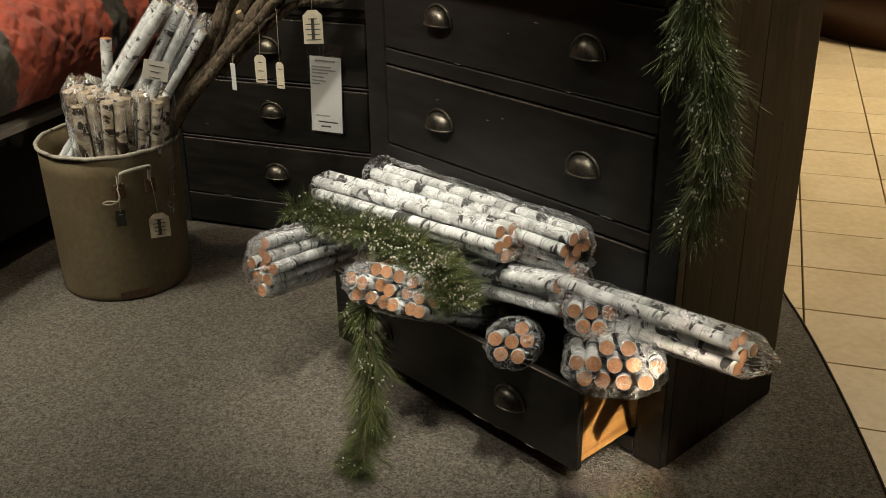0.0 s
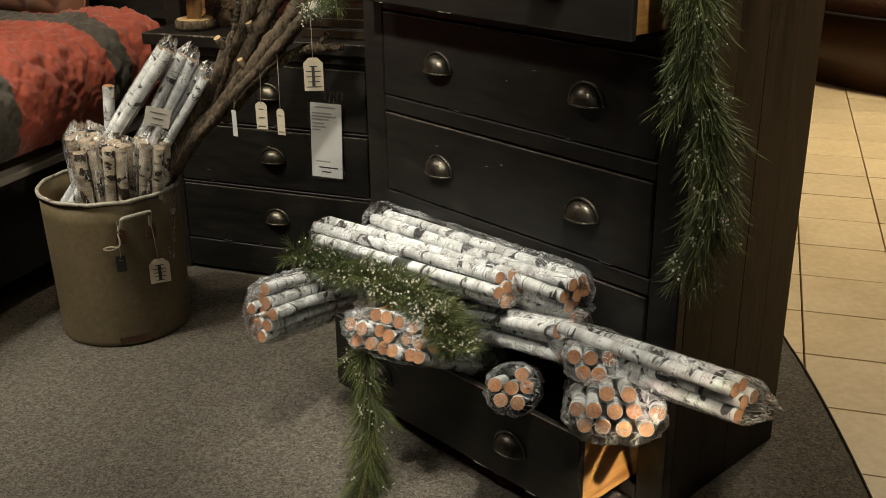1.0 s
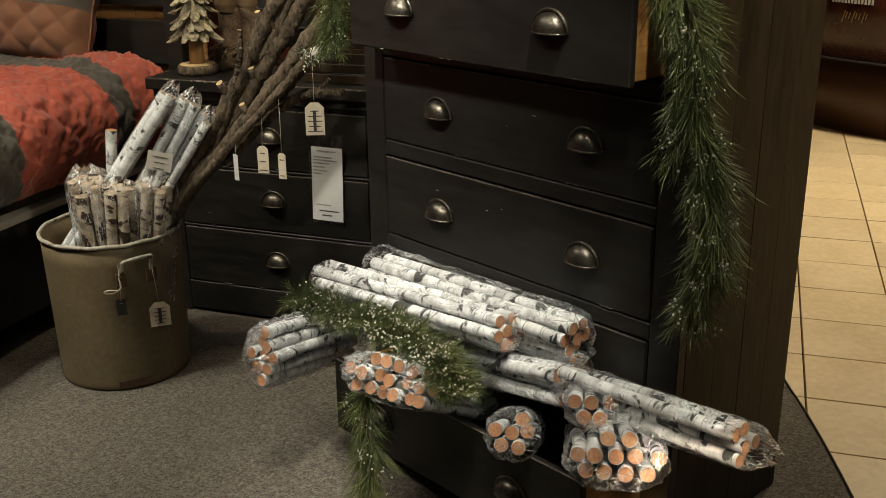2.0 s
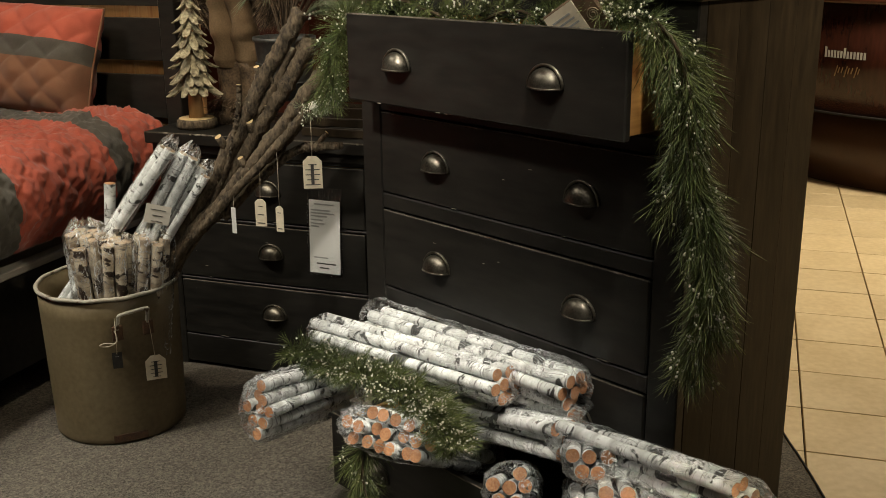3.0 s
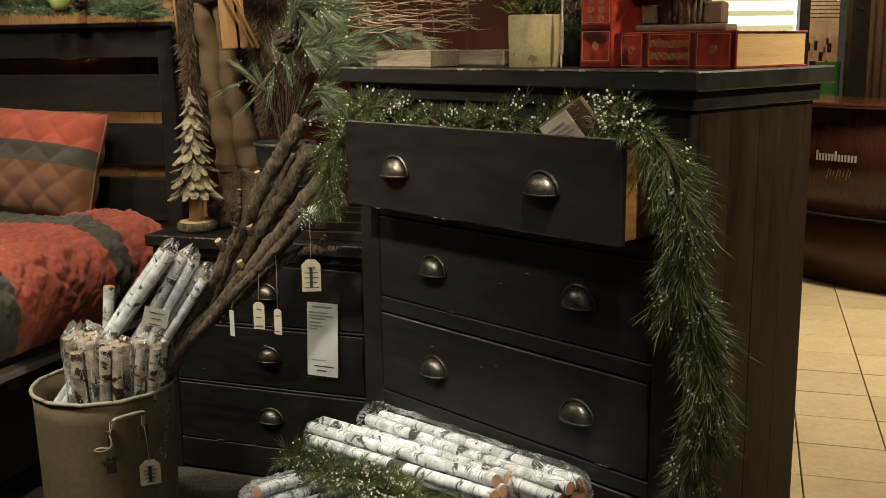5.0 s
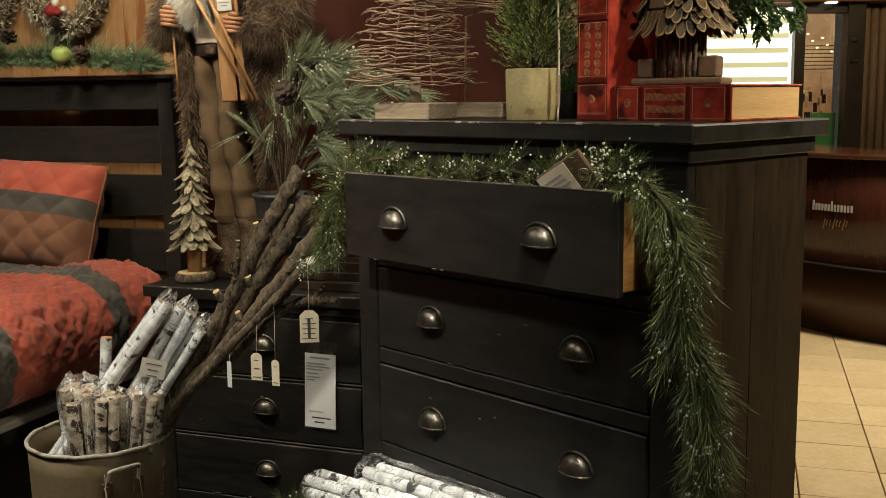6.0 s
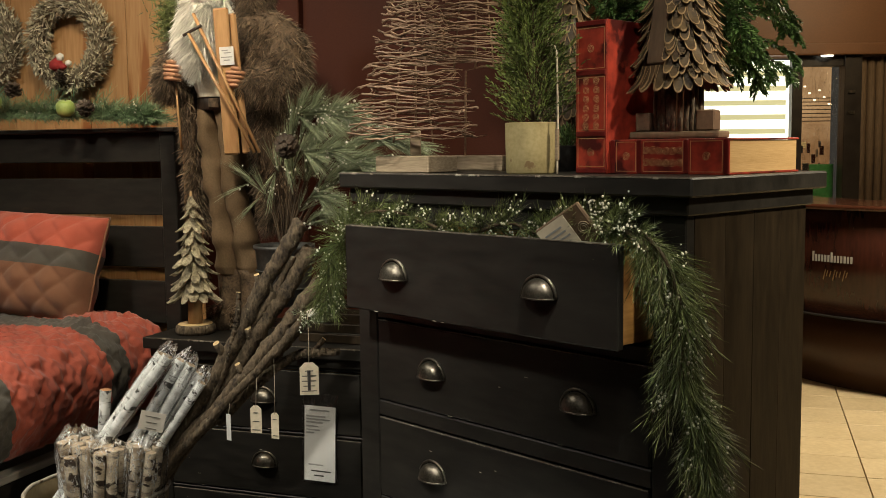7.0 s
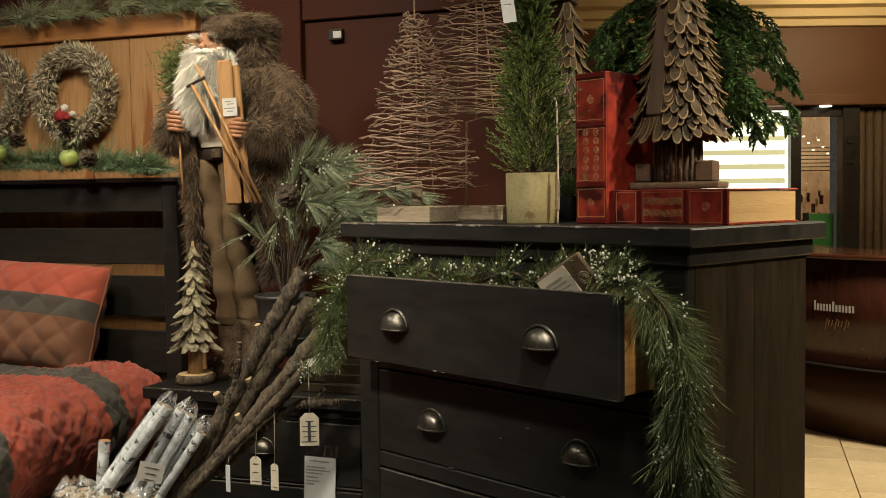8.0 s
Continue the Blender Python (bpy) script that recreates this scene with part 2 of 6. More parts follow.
# ---- dresser ----
def pull_mesh():
    bm = bmesh.new()
    a, h, d, ns, nq = 0.041, 0.041, 0.026, 14, 6
    grid = [[bm.verts.new((a * math.cos(math.pi * s / ns), -0.004 - d * math.sin(math.pi * s / ns) * math.sin(math.pi / 2 * q / nq),
                           h * math.sin(math.pi * s / ns) * math.cos(math.pi / 2 * q / nq))) for s in range(ns + 1)] for q in range(nq + 1)]
    for q in range(nq):
        for s in range(ns):
            bm.faces.new((grid[q][s], grid[q + 1][s], grid[q + 1][s + 1], grid[q][s + 1])).smooth = True
    bmesh.ops.remove_doubles(bm, verts=bm.verts[:], dist=0.0005)
    rim_pts = [(1.13 * a * math.cos(math.pi * s / 16), -0.003, 1.12 * h * math.sin(math.pi * s / 16)) for s in range(17)]
    tube(bm, rim_pts, 0.0036, 6)
    tube(bm, [(a * math.cos(math.pi * s / 16), -0.004 - d * math.sin(math.pi * s / 16), 0) for s in range(17)], 0.0022, 6)
    bmesh.ops.recalc_face_normals(bm, faces=bm.faces[:])
    return mesh_of("pull", bm, pewter, True)


PULL = pull_mesh()


def chest(name, label, m, width, depth, rows, z_slab, slab, over, z_trim, fronts, pulls, out, post=0.075, plank_n=4):
    """A black chest of drawers: carcass, slab top, and drawers that stand out by the given lengths."""
    t = thing(name, label, "chest of drawers", m)
    W = width
    part("top", box((-W - over, -over, z_slab), (over, depth + over, z_slab + slab), 0.004), black_paint, t, "slab top with rubbed edges")
    part("worn_edge", box((-W - over + 0.004, -over - 0.0006, z_slab + slab - 0.0022), (over - 0.004, -over + 0.004, z_slab + slab + 0.0008), 0), worn_edge, t, "rubbed pale front edge")
    erng = random.Random(int(W * 1000))
    for _ in range(12):
        ex, el = erng.uniform(-W, -0.03), erng.uniform(0.004, 0.022)
        part("nick", box((ex, -over - 0.0010, z_slab + slab - 0.004), (ex + el, -over + 0.006, z_slab + slab + 0.0012), 0.0008), nick_mat, t)
    part("top_trim", box((-W - 0.012, -0.012, z_trim), (0.012, depth + 0.008, z_slab), 0.003), black_paint, t)
    for x0, x1 in ((-post, 0), (-W, -W + post)):
        part("stile", box((x0, 0, 0), (x1, 0.03, z_trim), 0.003), black_paint, t)
    for k in range(plank_n):
        y0, y1 = 0.030 + (depth - 0.03) * k / plank_n, 0.030 + (depth - 0.03) * (k + 1) / plank_n
        part("side_plank", box((-0.022, y0 + 0.0002, 0.0), (-0.0006 * (k % 2), y1 - 0.0002, z_trim), 0.0010), black_warm_tint, t)
        part("side_plank", box((-W, y0 + 0.0008, 0.0), (-W + 0.022, y1 - 0.0008, z_trim), 0.0022), black_warm_tint, t)
    part("back_panel", box((-W + 0.022, depth - 0.012, 0.03), (-0.022, depth - 0.002, z_trim), 0), dark_gap, t)
    edges = [z_trim] + [v for r in rows for v in r] + [0.0]
    for k in range(0, len(edges), 2):
        part("rail", box((-W + post, 0.001, edges[k + 1] + 0.004 if edges[k + 1] > 0 else 0.012), (-post, 0.03, edges[k] - 0.004 if k else edges[k]), 0.003), black_paint, t)
    for (z1, z0), o, (dx, turn) in zip(rows, out, fronts):
        x0, x1 = -W + post + 0.004, -post - 0.004
        dr = part("drawer", box((x0, 0.0, z0), (x1, 0.02, z1), 0.0035), black_paint, t, m=pose(dx, -o - 0.002, 0, 0, 0, turn))
        part("drawer_edge", box((x0 + 0.003, -0.0007, z1 - 0.0016), (x1 - 0.003, 0.003, z1 + 0.0006), 0), worn_edge, dr, "rubbed pale upper edge")
        for sx in (x0 + 0.012, x1 - 0.026):
            part("drawer_side", box((sx, 0.0205, z0 + 0.006), (sx + 0.014, depth - 0.04, z1 - 0.025), 0.002), pine, dr, "unpainted pine drawer side")
        part("drawer_bottom", box((x0 + 0.027, 0.0205, z0 + 0.012), (x1 - 0.027, depth - 0.045, z0 + 0.02), 0), pine, dr)
        part("drawer_back", box((x0 + 0.027, depth - 0.055, z0 + 0.021), (x1 - 0.027, depth - 0.043, z1 - 0.03), 0), pine, dr)
        nrng = random.Random(int(z1 * 1000) + int(W * 100))
        for _ in range(9):
            nx_, nl_ = nrng.uniform(x0 + 0.02, x1 - 0.05), nrng.uniform(0.006, 0.03)
            zz = nrng.choice((z1 - 0.0018, z1 - 0.0018, z0 + 0.0004, nrng.uniform(z0 + 0.03, z1 - 0.03)))
            part("nick", box((nx_, -0.0009, zz), (nx_ + nl_ * (0.4 if z0 + 0.02 < zz < z1 - 0.02 else 1), 0.0012, zz + 0.0016), 0.0004), nick_mat, dr)
        for px in pulls:
            part("handle", PULL, None, dr, "aged pewter cup pull", pose(px + (0.018 if o == 0 and W > 0.9 else 0), 0, (z0 + z1) / 2 - (0.017 if W > 0.9 else 0.006)))
    return t


dresser = chest("dresser", "tall distressed black wooden dresser with two drawers pulled out", D, 1.0, 0.475,
                [(1.283, 1.075), (1.033, 0.825), (0.777, 0.569), (0.521, 0.313), (0.265, 0.057)], 1.372, 0.038, 0.032, 1.336,
                [(-0.008, 0), (0, 0), (0, 0), (0, 0), (0, 0)], (-0.735, -0.278), (0.094, 0, 0, 0, 0.20))

nightstand = chest("nightstand", "black wooden three-drawer nightstand beside the bed", B @ pose(0.62, 0, 0), 0.82, 0.43,
                   [(0.755, 0.555), (0.538, 0.338), (0.322, 0.122)], 0.805, 0.038, 0.03, 0.775,
                   [(0, 0), (0, 0), (0, 0)], (-0.405,), (0, 0, 0), 0.05)

# ---- bucket ----
bucket = thing("bucket", "dented khaki metal bucket with pale rim and bail bracket", "bucket", pose(-1.03, 2.975, 0))
bm, rings = lathe([(0.0, 0.012), (0.185, 0.012), (0.192, 0.0), (0.197, 0.006), (0.1975, 0.02), (0.2005, 0.16), (0.2035, 0.30), (0.206, 0.40), (0.207, 0.462), (0.203, 0.462), (0.199, 0.40), (0.194, 0.2), (0.19, 0.02), (0.0, 0.02)], 56)
part("body", bm, bucket_paint, bucket, smooth=True)
bm = bmesh.new()
ring_pts = [(0.2085 * math.cos(2 * math.pi * k / 48), 0.2085 * math.sin(2 * math.pi * k / 48), 0.466 + 0.0015 * math.sin(k * 1.7)) for k in range(49)]
tube(bm, ring_pts, 0.0062, 8, caps=False)
part("rim", bm, bucket_rim, bucket, "pale rolled rim", smooth=True)

# ---- bed ----
def bands(v, spans):
    return any(a <= v <= b for a, b in spans)


def make_bed():
    t = thing("bed", "black slatted bed with quilted red cover and grey bands", "bed", B @ pose(-0.39, 0.44, 0))
    x1, x0 = 0.0, -1.80
    for a, b in ((x1 - 0.07, x1), (x0, x0 + 0.07)):
        part("bed_post", box((a, 0.0, 0), (b, 0.055, 1.545), 0.004), black_paint, t)
    part("headboard_cap", box((x0 - 0.01, -0.02, 1.5455), (x1 + 0.012, 0.075, 1.563), 0.004), black_paint, t)
    part("cap_edge", box((x0 - 0.006, -0.0206, 1.5606), (x1 + 0.008, -0.012, 1.5638), 0), worn_edge, t, "rubbed pale upper edge")
    for z0, z1 in ((1.43, 1.545), (1.225, 1.367), (1.02, 1.18), (0.80, 0.965), (0.55, 0.74)):
        part("headboard_slat", box((x0 + 0.0705, 0.006, z0), (x1 - 0.0705, 0.034, z1), 0.003), black_paint, t)
    part("bed_rail", box((-0.140, -2.05, 0.10), (-0.110, -0.001, 0.425), 0.004), black_paint, t)
    part("rail_ledge", box((-0.150, -2.05, 0.4255), (-0.092, -0.001, 0.452), 0.004), surf("rail_metal", (0.32, 0.30, 0.27), (0.52, 0.49, 0.44), 12, 0.45, 0.1, 80, stretch=(1, 0.1, 1)), t, "pale grey ledge along the side rail")
    part("bed_rail", box((x0 - 0.02, -2.05, 0.10), (x0 + 0.005, -0.001, 0.425), 0.004), black_paint, t)
    part("footboard", box((x0, -2.10, 0.10), (-0.092, -2.051, 0.60), 0.004), black_paint, t)
    part("mattress", box((x0 + 0.01, -2.0, 0.30), (-0.25, -0.012, 0.765), 0.05, seg=3), linen, t, "cream mattress with sheet")
    # cover: a sheet over the top that rolls over the side
    nx, ny = 230, 290
    rng = random.Random(3)
    verts, faces, slots = [], [], []
    xe, r, zt = -0.03, 0.16, 0.832
    top = 1.62
    arc = r * math.pi / 2
    total = top + arc + 0.165
    for j in range(ny + 1):
        y = -0.06 - 1.90 * j / ny
        for i in range(nx + 1):
            q = (i / nx) ** 0.75
            s = total * q
            if s < top:
                x, z, nxx, nz = xe - r - top + s, zt, 0, 1
            elif s < top + arc:
                a = (s - top) / r
                x, z, nxx, nz = xe - r + r * math.sin(a), zt - r + r * math.cos(a), math.sin(a), math.cos(a)
            else:
                d = s - top - arc
                x, z, nxx, nz = xe - 0.35 * d * d / 0.2, zt - r - d, 1, 0
            p = Vector((s * 1.0, y, 0))
            u, v = (s + y) * 29, (s - y) * 29
            quilting = 0.0095 * (abs(math.sin(u)) * abs(math.sin(v))) ** 0.5
            pucker = 0.009 * noise.noise(p * 24) + 0.007 * noise.noise(p * 52) + 0.005 * noise.noise(p * 100) + 0.016 * noise.noise(p * 5)
            h = quilting + pucker
            if y > -0.5 and s < top:
                h += 0.035 * max(0, 1 - abs(y + 0.22) / 0.25)
            verts.append((x + nxx * h, y + 0.004 * noise.noise(p * 40 + Vector((3, 1, 0))), z + nz * h))
    for j in range(ny):
        yc = -0.06 - 1.90 * (j + 0.5) / ny
        for i in range(nx):
            a = j * (nx + 1) + i
            faces.append((a, a + nx + 1, a + nx + 2, a + 1))
            slots.append(1 if bands(yc, ((-0.40, -0.29), (-1.03, -0.88), (-1.56, -1.45))) else 0)
    q = part("quilt", pyd("quilt", verts, faces, [quilt_red, quilt_grey], True, slots), None, t, "puckered brick-red quilt with charcoal bands")
    so = q.modifiers.new("thickness", "SOLIDIFY")
    so.thickness, so.offset = 0.012, -1
    return t


bed = make_bed()


def make_pillow(name, m, w, h, d, label, grey, group=""):
    t = thing(name, label, "pillow", m, group)
    n = 90
    verts, faces, slots = [], [], []
    for side in (-1, 1):
        for j in range(n + 1):
            for i in range(n + 1):
                u, v = 2 * i / n - 1, 2 * j / n - 1
                e = max(0, 1 - abs(u) ** 3.2) ** 0.5 * max(0, 1 - abs(v) ** 3.2) ** 0.5
                pull = 1 - 0.06 * (1 - abs(u * v)) * (abs(u) ** 3 + abs(v) ** 3) / 2
                x, z = u * w / 2 * pull, v * h / 2 * pull
                g = 0.017 * (abs(math.sin((x + z) * 26)) * abs(math.sin((x - z) * 26))) ** 0.5
                wr = 0.010 * noise.noise(Vector((x * 7, z * 7, side))) + 0.006 * noise.noise(Vector((x * 22, z * 22, side)))
                verts.append((x, side * (d / 2 * e + (g + wr) * min(1, 2.5 * e)), z))
    for k in range(2):
        o = k * (n + 1) ** 2
        for j in range(n):
            for i in range(n):
                a = o + j * (n + 1) + i
                f = (a, a + 1, a + n + 2, a + n + 1)
                faces.append(f if k == 0 else f[::-1])
                v = 2 * (j + 0.5) / n - 1
                slots.append(0 if v > grey[1] else 1 if v > grey[0] else 2)
    part("cover", pyd("cover", verts, faces, [quilt_red, quilt_grey, quilt_brown], True, slots), None, t)
    bm = bmesh.new()
    loop = []
    for k in range(4 * 24 + 1):
        s, f = divmod(k % 96, 24)
        f = 2 * f / 24 - 1
        u, v = ((f, -1), (1, f), (-f, 1), (-1, -f))[s]
        pull = 1 - 0.06 * (1 - abs(u * v)) * (abs(u) ** 3 + abs(v) ** 3) / 2
        loop.append((u * w / 2 * pull, 0, v * h / 2 * pull))
    tube(bm, loop, 0.005, 6, caps=False)
    part("piping", bm, quilt_brown, t, "brown piping along the seam", smooth=True)
    return t


make_pillow("pillow", B @ pose(-1.03, 0.265, 1.035, -20, 3, 3), 0.77, 0.43, 0.25, "quilted sham pillow, red over charcoal band over brown", (-0.05, 0.32))

# ---- materials of the display ----


def birch(name, pale, bright, dark, patch_at, dash_at):
    """Papery birch bark: pale ground, dark ragged patches and short dark dashes that run round the log (its axis is z)."""
    mt = bpy.data.materials.new(name)
    mt.use_nodes = True
    N, L = mt.node_tree.nodes, mt.node_tree.links
    bsdf = N["Principled BSDF"]
    co, info, shift, add = N.new("ShaderNodeTexCoord"), N.new("ShaderNodeObjectInfo"), N.new("ShaderNodeVectorMath"), N.new("ShaderNodeVectorMath")
    shift.operation = "SCALE"
    shift.inputs[0].default_value = (9.1, 5.3, 17.7)
    L.new(info.outputs["Random"], shift.inputs["Scale"])
    L.new(co.outputs["Object"], add.inputs[0])
    L.new(shift.outputs[0], add.inputs[1])

    def layer(stretch, detail, lo, hi, distort=0.0):
        mp, nz, mr = N.new("ShaderNodeMapping"), N.new("ShaderNodeTexNoise"), N.new("ShaderNodeMapRange")
        mp.inputs["Scale"].default_value = stretch
        L.new(add.outputs[0], mp.inputs[0])
        L.new(mp.outputs[0], nz.inputs["Vector"])
        nz.inputs["Scale"].default_value, nz.inputs["Detail"].default_value, nz.inputs["Distortion"].default_value = 1.0, detail, distort
        mr.inputs[1].default_value, mr.inputs[2].default_value = lo, hi
        L.new(nz.outputs[0], mr.inputs[0])
        return mr

    def mixed(fac, a, b):
        mx = N.new("ShaderNodeMix")
        mx.data_type = "RGBA"
        L.new(fac.outputs[0], mx.inputs[0])
        if isinstance(a, tuple):
            mx.inputs[6].default_value = (*a, 1)
        else:
            L.new(a, mx.inputs[6])
        mx.inputs[7].default_value = (*b, 1)
        return mx.outputs[2]

    col = mixed(layer((16, 16, 30), 5, 0.35, 0.62), pale, bright)
    ring = layer((24, 24, 130), 3, dash_at, dash_at + 0.10, 0.6)
    patch = layer((19, 19, 26), 6, patch_at, patch_at + 0.045, 0.8)
    col = mixed(ring, col, tuple(0.10 + c for c in dark))
    col = mixed(patch, col, dark)
    L.new(col, bsdf.inputs["Base Color"])
    bsdf.inputs["Roughness"].default_value = 0.62
    bp = N.new("ShaderNodeBump")
    bp.inputs["Strength"].default_value, bp.inputs["Distance"].default_value = 0.5, 0.002
    L.new(patch.outputs[0], bp.inputs["Height"])
    L.new(bp.outputs[0], bsdf.inputs["Normal"])
    return mt


bark_birch = birch("birch_bark", (0.42, 0.43, 0.42), (0.80, 0.82, 0.82), (0.045, 0.046, 0.045), 0.565, 0.59)
cut_end = surf("cut_wood", (0.30, 0.125, 0.055), (0.55, 0.29, 0.145), 40, 0.6, 0.15, 200, vary=0.2)
bark_tan = birch("birch_bark_tan", (0.21, 0.16, 0.11), (0.56, 0.49, 0.38), (0.030, 0.018, 0.011), 0.545, 0.58)
bark_grey = surf("branch_bark", (0.018, 0.012, 0.007), (0.175, 0.130, 0.082), 40, 0.85, 1.0, 130, stretch=(1, 1, 0.5), spot=(0.24, 0.21, 0.14), spot_at=0.66, spot_scale=55, bump_dist=0.009)
branch_cut = surf("branch_cut", (0.52, 0.36, 0.17), (0.70, 0.52, 0.28), 30, 0.6, 0.1)
needle_green = island(surf("needle_green", (0.044, 0.067, 0.020), (0.140, 0.158, 0.048), 6, 0.5, 0.0), 0.55, 1.6)
needle_blue = island(surf("needle_frosted", (0.13, 0.165, 0.090), (0.37, 0.41, 0.26), 6, 0.55, 0.0), 0.55, 1.5)
needle_lime = island(surf("cypress_green", (0.070, 0.105, 0.022), (0.170, 0.215, 0.050), 6, 0.55, 0.0), 0.5, 1.6)
fern_green = island(surf("fern_green", (0.075, 0.165, 0.045), (0.17, 0.29, 0.095), 6, 0.5, 0.0), 0.5, 1.5)
stem_brown = surf("stem_brown", (0.05, 0.034, 0.02), (0.11, 0.075, 0.045), 30, 0.8, 0.2)
berry_white = surf("berry_white", (0.66, 0.62, 0.54), (0.84, 0.81, 0.74), 30, 0.45, 0.1)
paper = surf("tag_paper", (0.60, 0.52, 0.38), (0.72, 0.64, 0.49), 12, 0.8, 0.05)
paper_white = surf("sheet_paper", (0.60, 0.60, 0.58), (0.70, 0.70, 0.68), 8, 0.7, 0.03)
label_paper = surf("label_paper", (0.66, 0.62, 0.54), (0.74, 0.70, 0.62), 12, 0.6, 0.03)
ink = surf("ink", (0.03, 0.028, 0.025), (0.06, 0.055, 0.05), 20, 0.7, 0.0)
faded_ink = surf("faded_ink", (0.25, 0.25, 0.25), (0.34, 0.34, 0.33), 20, 0.7, 0.0)
string_mat = surf("string", (0.40, 0.34, 0.25), (0.55, 0.48, 0.37), 60, 0.9, 0.2)


def clear_plastic(name, haze, folds, glint=0.0, sheen=0.13):
    """Crinkled clear film: see-through and glossy, with long creases where it is folded double and glints painted white
    along them.
    """
    mt = bpy.data.materials.new(name)
    mt.use_nodes = True
    N, L = mt.node_tree.nodes, mt.node_tree.links
    out = N["Material Output"]
    N.remove(N["Principled BSDF"])
    co, run = N.new("ShaderNodeTexCoord"), N.new("ShaderNodeMapping")
    run.inputs["Scale"].default_value = (1, 1, 0.35)
    L.new(co.outputs["Object"], run.inputs[0])

    def noise_at(scale, detail, distort):
        nz = N.new("ShaderNodeTexNoise")
        nz.inputs["Scale"].default_value, nz.inputs["Detail"].default_value, nz.inputs["Distortion"].default_value = scale, detail, distort
        L.new(run.outputs[0], nz.inputs["Vector"])
        return nz

    def calc(op, a, b=None, clamp=False):
        m = N.new("ShaderNodeMath")
        m.operation, m.use_clamp = op, clamp
        for k, v in enumerate((a, b)):
            if isinstance(v, (int, float)):
                m.inputs[k].default_value = v
            elif v is not None:
                L.new(v.outputs[0], m.inputs[k])
        return m

    def ranged(v, lo, hi, a, b):
        mr = N.new("ShaderNodeMapRange")
        for k, q in enumerate((lo, hi, a, b)):
            mr.inputs[k + 1].default_value = q
        L.new(v.outputs[0], mr.inputs[0])
        return mr

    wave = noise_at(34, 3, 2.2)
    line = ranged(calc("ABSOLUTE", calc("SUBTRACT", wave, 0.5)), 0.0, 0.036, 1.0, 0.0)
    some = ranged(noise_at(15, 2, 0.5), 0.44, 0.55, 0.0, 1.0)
    crease_glint = calc("MULTIPLY", line, some)
    bp, fr = N.new("ShaderNodeBump"), N.new("ShaderNodeFresnel")
    bp.inputs["Strength"].default_value, bp.inputs["Distance"].default_value = 0.8, 0.012
    L.new(wave.outputs[0], bp.inputs["Height"])
    fr.inputs["IOR"].default_value = 1.4
    L.new(bp.outputs[0], fr.inputs["Normal"])
    clear, gloss, dull = N.new("ShaderNodeBsdfTransparent"), N.new("ShaderNodeBsdfGlossy"), N.new("ShaderNodeBsdfDiffuse")
    clear.inputs[0].default_value = (0.97, 0.97, 0.97, 1)
    gloss.inputs["Roughness"].default_value = sheen
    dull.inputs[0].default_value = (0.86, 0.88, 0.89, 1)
    L.new(bp.outputs[0], gloss.inputs["Normal"])
    mix, both = N.new("ShaderNodeMixShader"), N.new("ShaderNodeMixShader")
    fac = calc("ADD", calc("MULTIPLY", fr, 0.6), calc("ADD", calc("MULTIPLY", crease_glint, folds), haze), True)
    L.new(fac.outputs[0], mix.inputs[0])
    L.new(clear.outputs[0], mix.inputs[1])
    L.new(gloss.outputs[0], mix.inputs[2])
    # Painted glints: white diffuse laid along the creases, over the real gloss.
    L.new(calc("MULTIPLY", crease_glint, glint).outputs[0], both.inputs[0])
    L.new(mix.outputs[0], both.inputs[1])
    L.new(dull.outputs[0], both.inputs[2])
    L.new(both.outputs[0], out.inputs["Surface"])
    return mt


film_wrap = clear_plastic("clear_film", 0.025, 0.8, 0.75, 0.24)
pane_glass = clear_plastic("pane_glass", 0.03, 0.0)


# ---- greenery ----
def needle_mesh(name, sprigs, per, nl, width, spread, mats, rng, droop=0.0, stem=0.0013):
    """Sprigs (base, direction, length) set round with thin needles, as one mesh; slot 0 needles, slot 1 stems."""
    verts, faces, slots = [], [], []
    for p, d, ln in sprigs:
        p, d = Vector(p), Vector(d).normalized()
        a = d.cross(Vector((0.21, 0.33, 0.92)))
        a = a.normalized() if a.length > 0.01 else Vector((1, 0, 0))
        b = d.cross(a)
        tip = p + d * ln + Vector((0, 0, -droop * ln))
        k = len(verts)
        verts += [p + a * stem, p - a * stem, tip]
        faces.append((k, k + 1, k + 2))
        slots.append(1)
        for i in range(per):
            t = (i + rng.random()) / per
            ang = i * 2.39996 + rng.uniform(-0.4, 0.4)
            side = a * math.cos(ang) + b * math.sin(ang)
            base = p + d * ln * t + Vector((0, 0, -droop * ln * t * t))
            tilt = spread * rng.uniform(0.7, 1.25) * (1 - 0.45 * t)
            nd = d * math.cos(tilt) + side * math.sin(tilt)
            n_len = nl * rng.uniform(0.65, 1.15) * (1 - 0.2 * t)
            w = side.cross(nd).normalized() * width * 0.5
            mid = base + nd * n_len * 0.55
            end = base + nd * n_len + Vector((0, 0, -droop * n_len * 0.6))
            k = len(verts)
            verts += [base - w * 0.6, base + w * 0.6, mid + w, mid - w, end]
            faces += [(k, k + 1, k + 2, k + 3), (k + 3, k + 2, k + 4)]
            slots += [0, 0]
    return pyd(name, verts, faces, mats, False, slots)


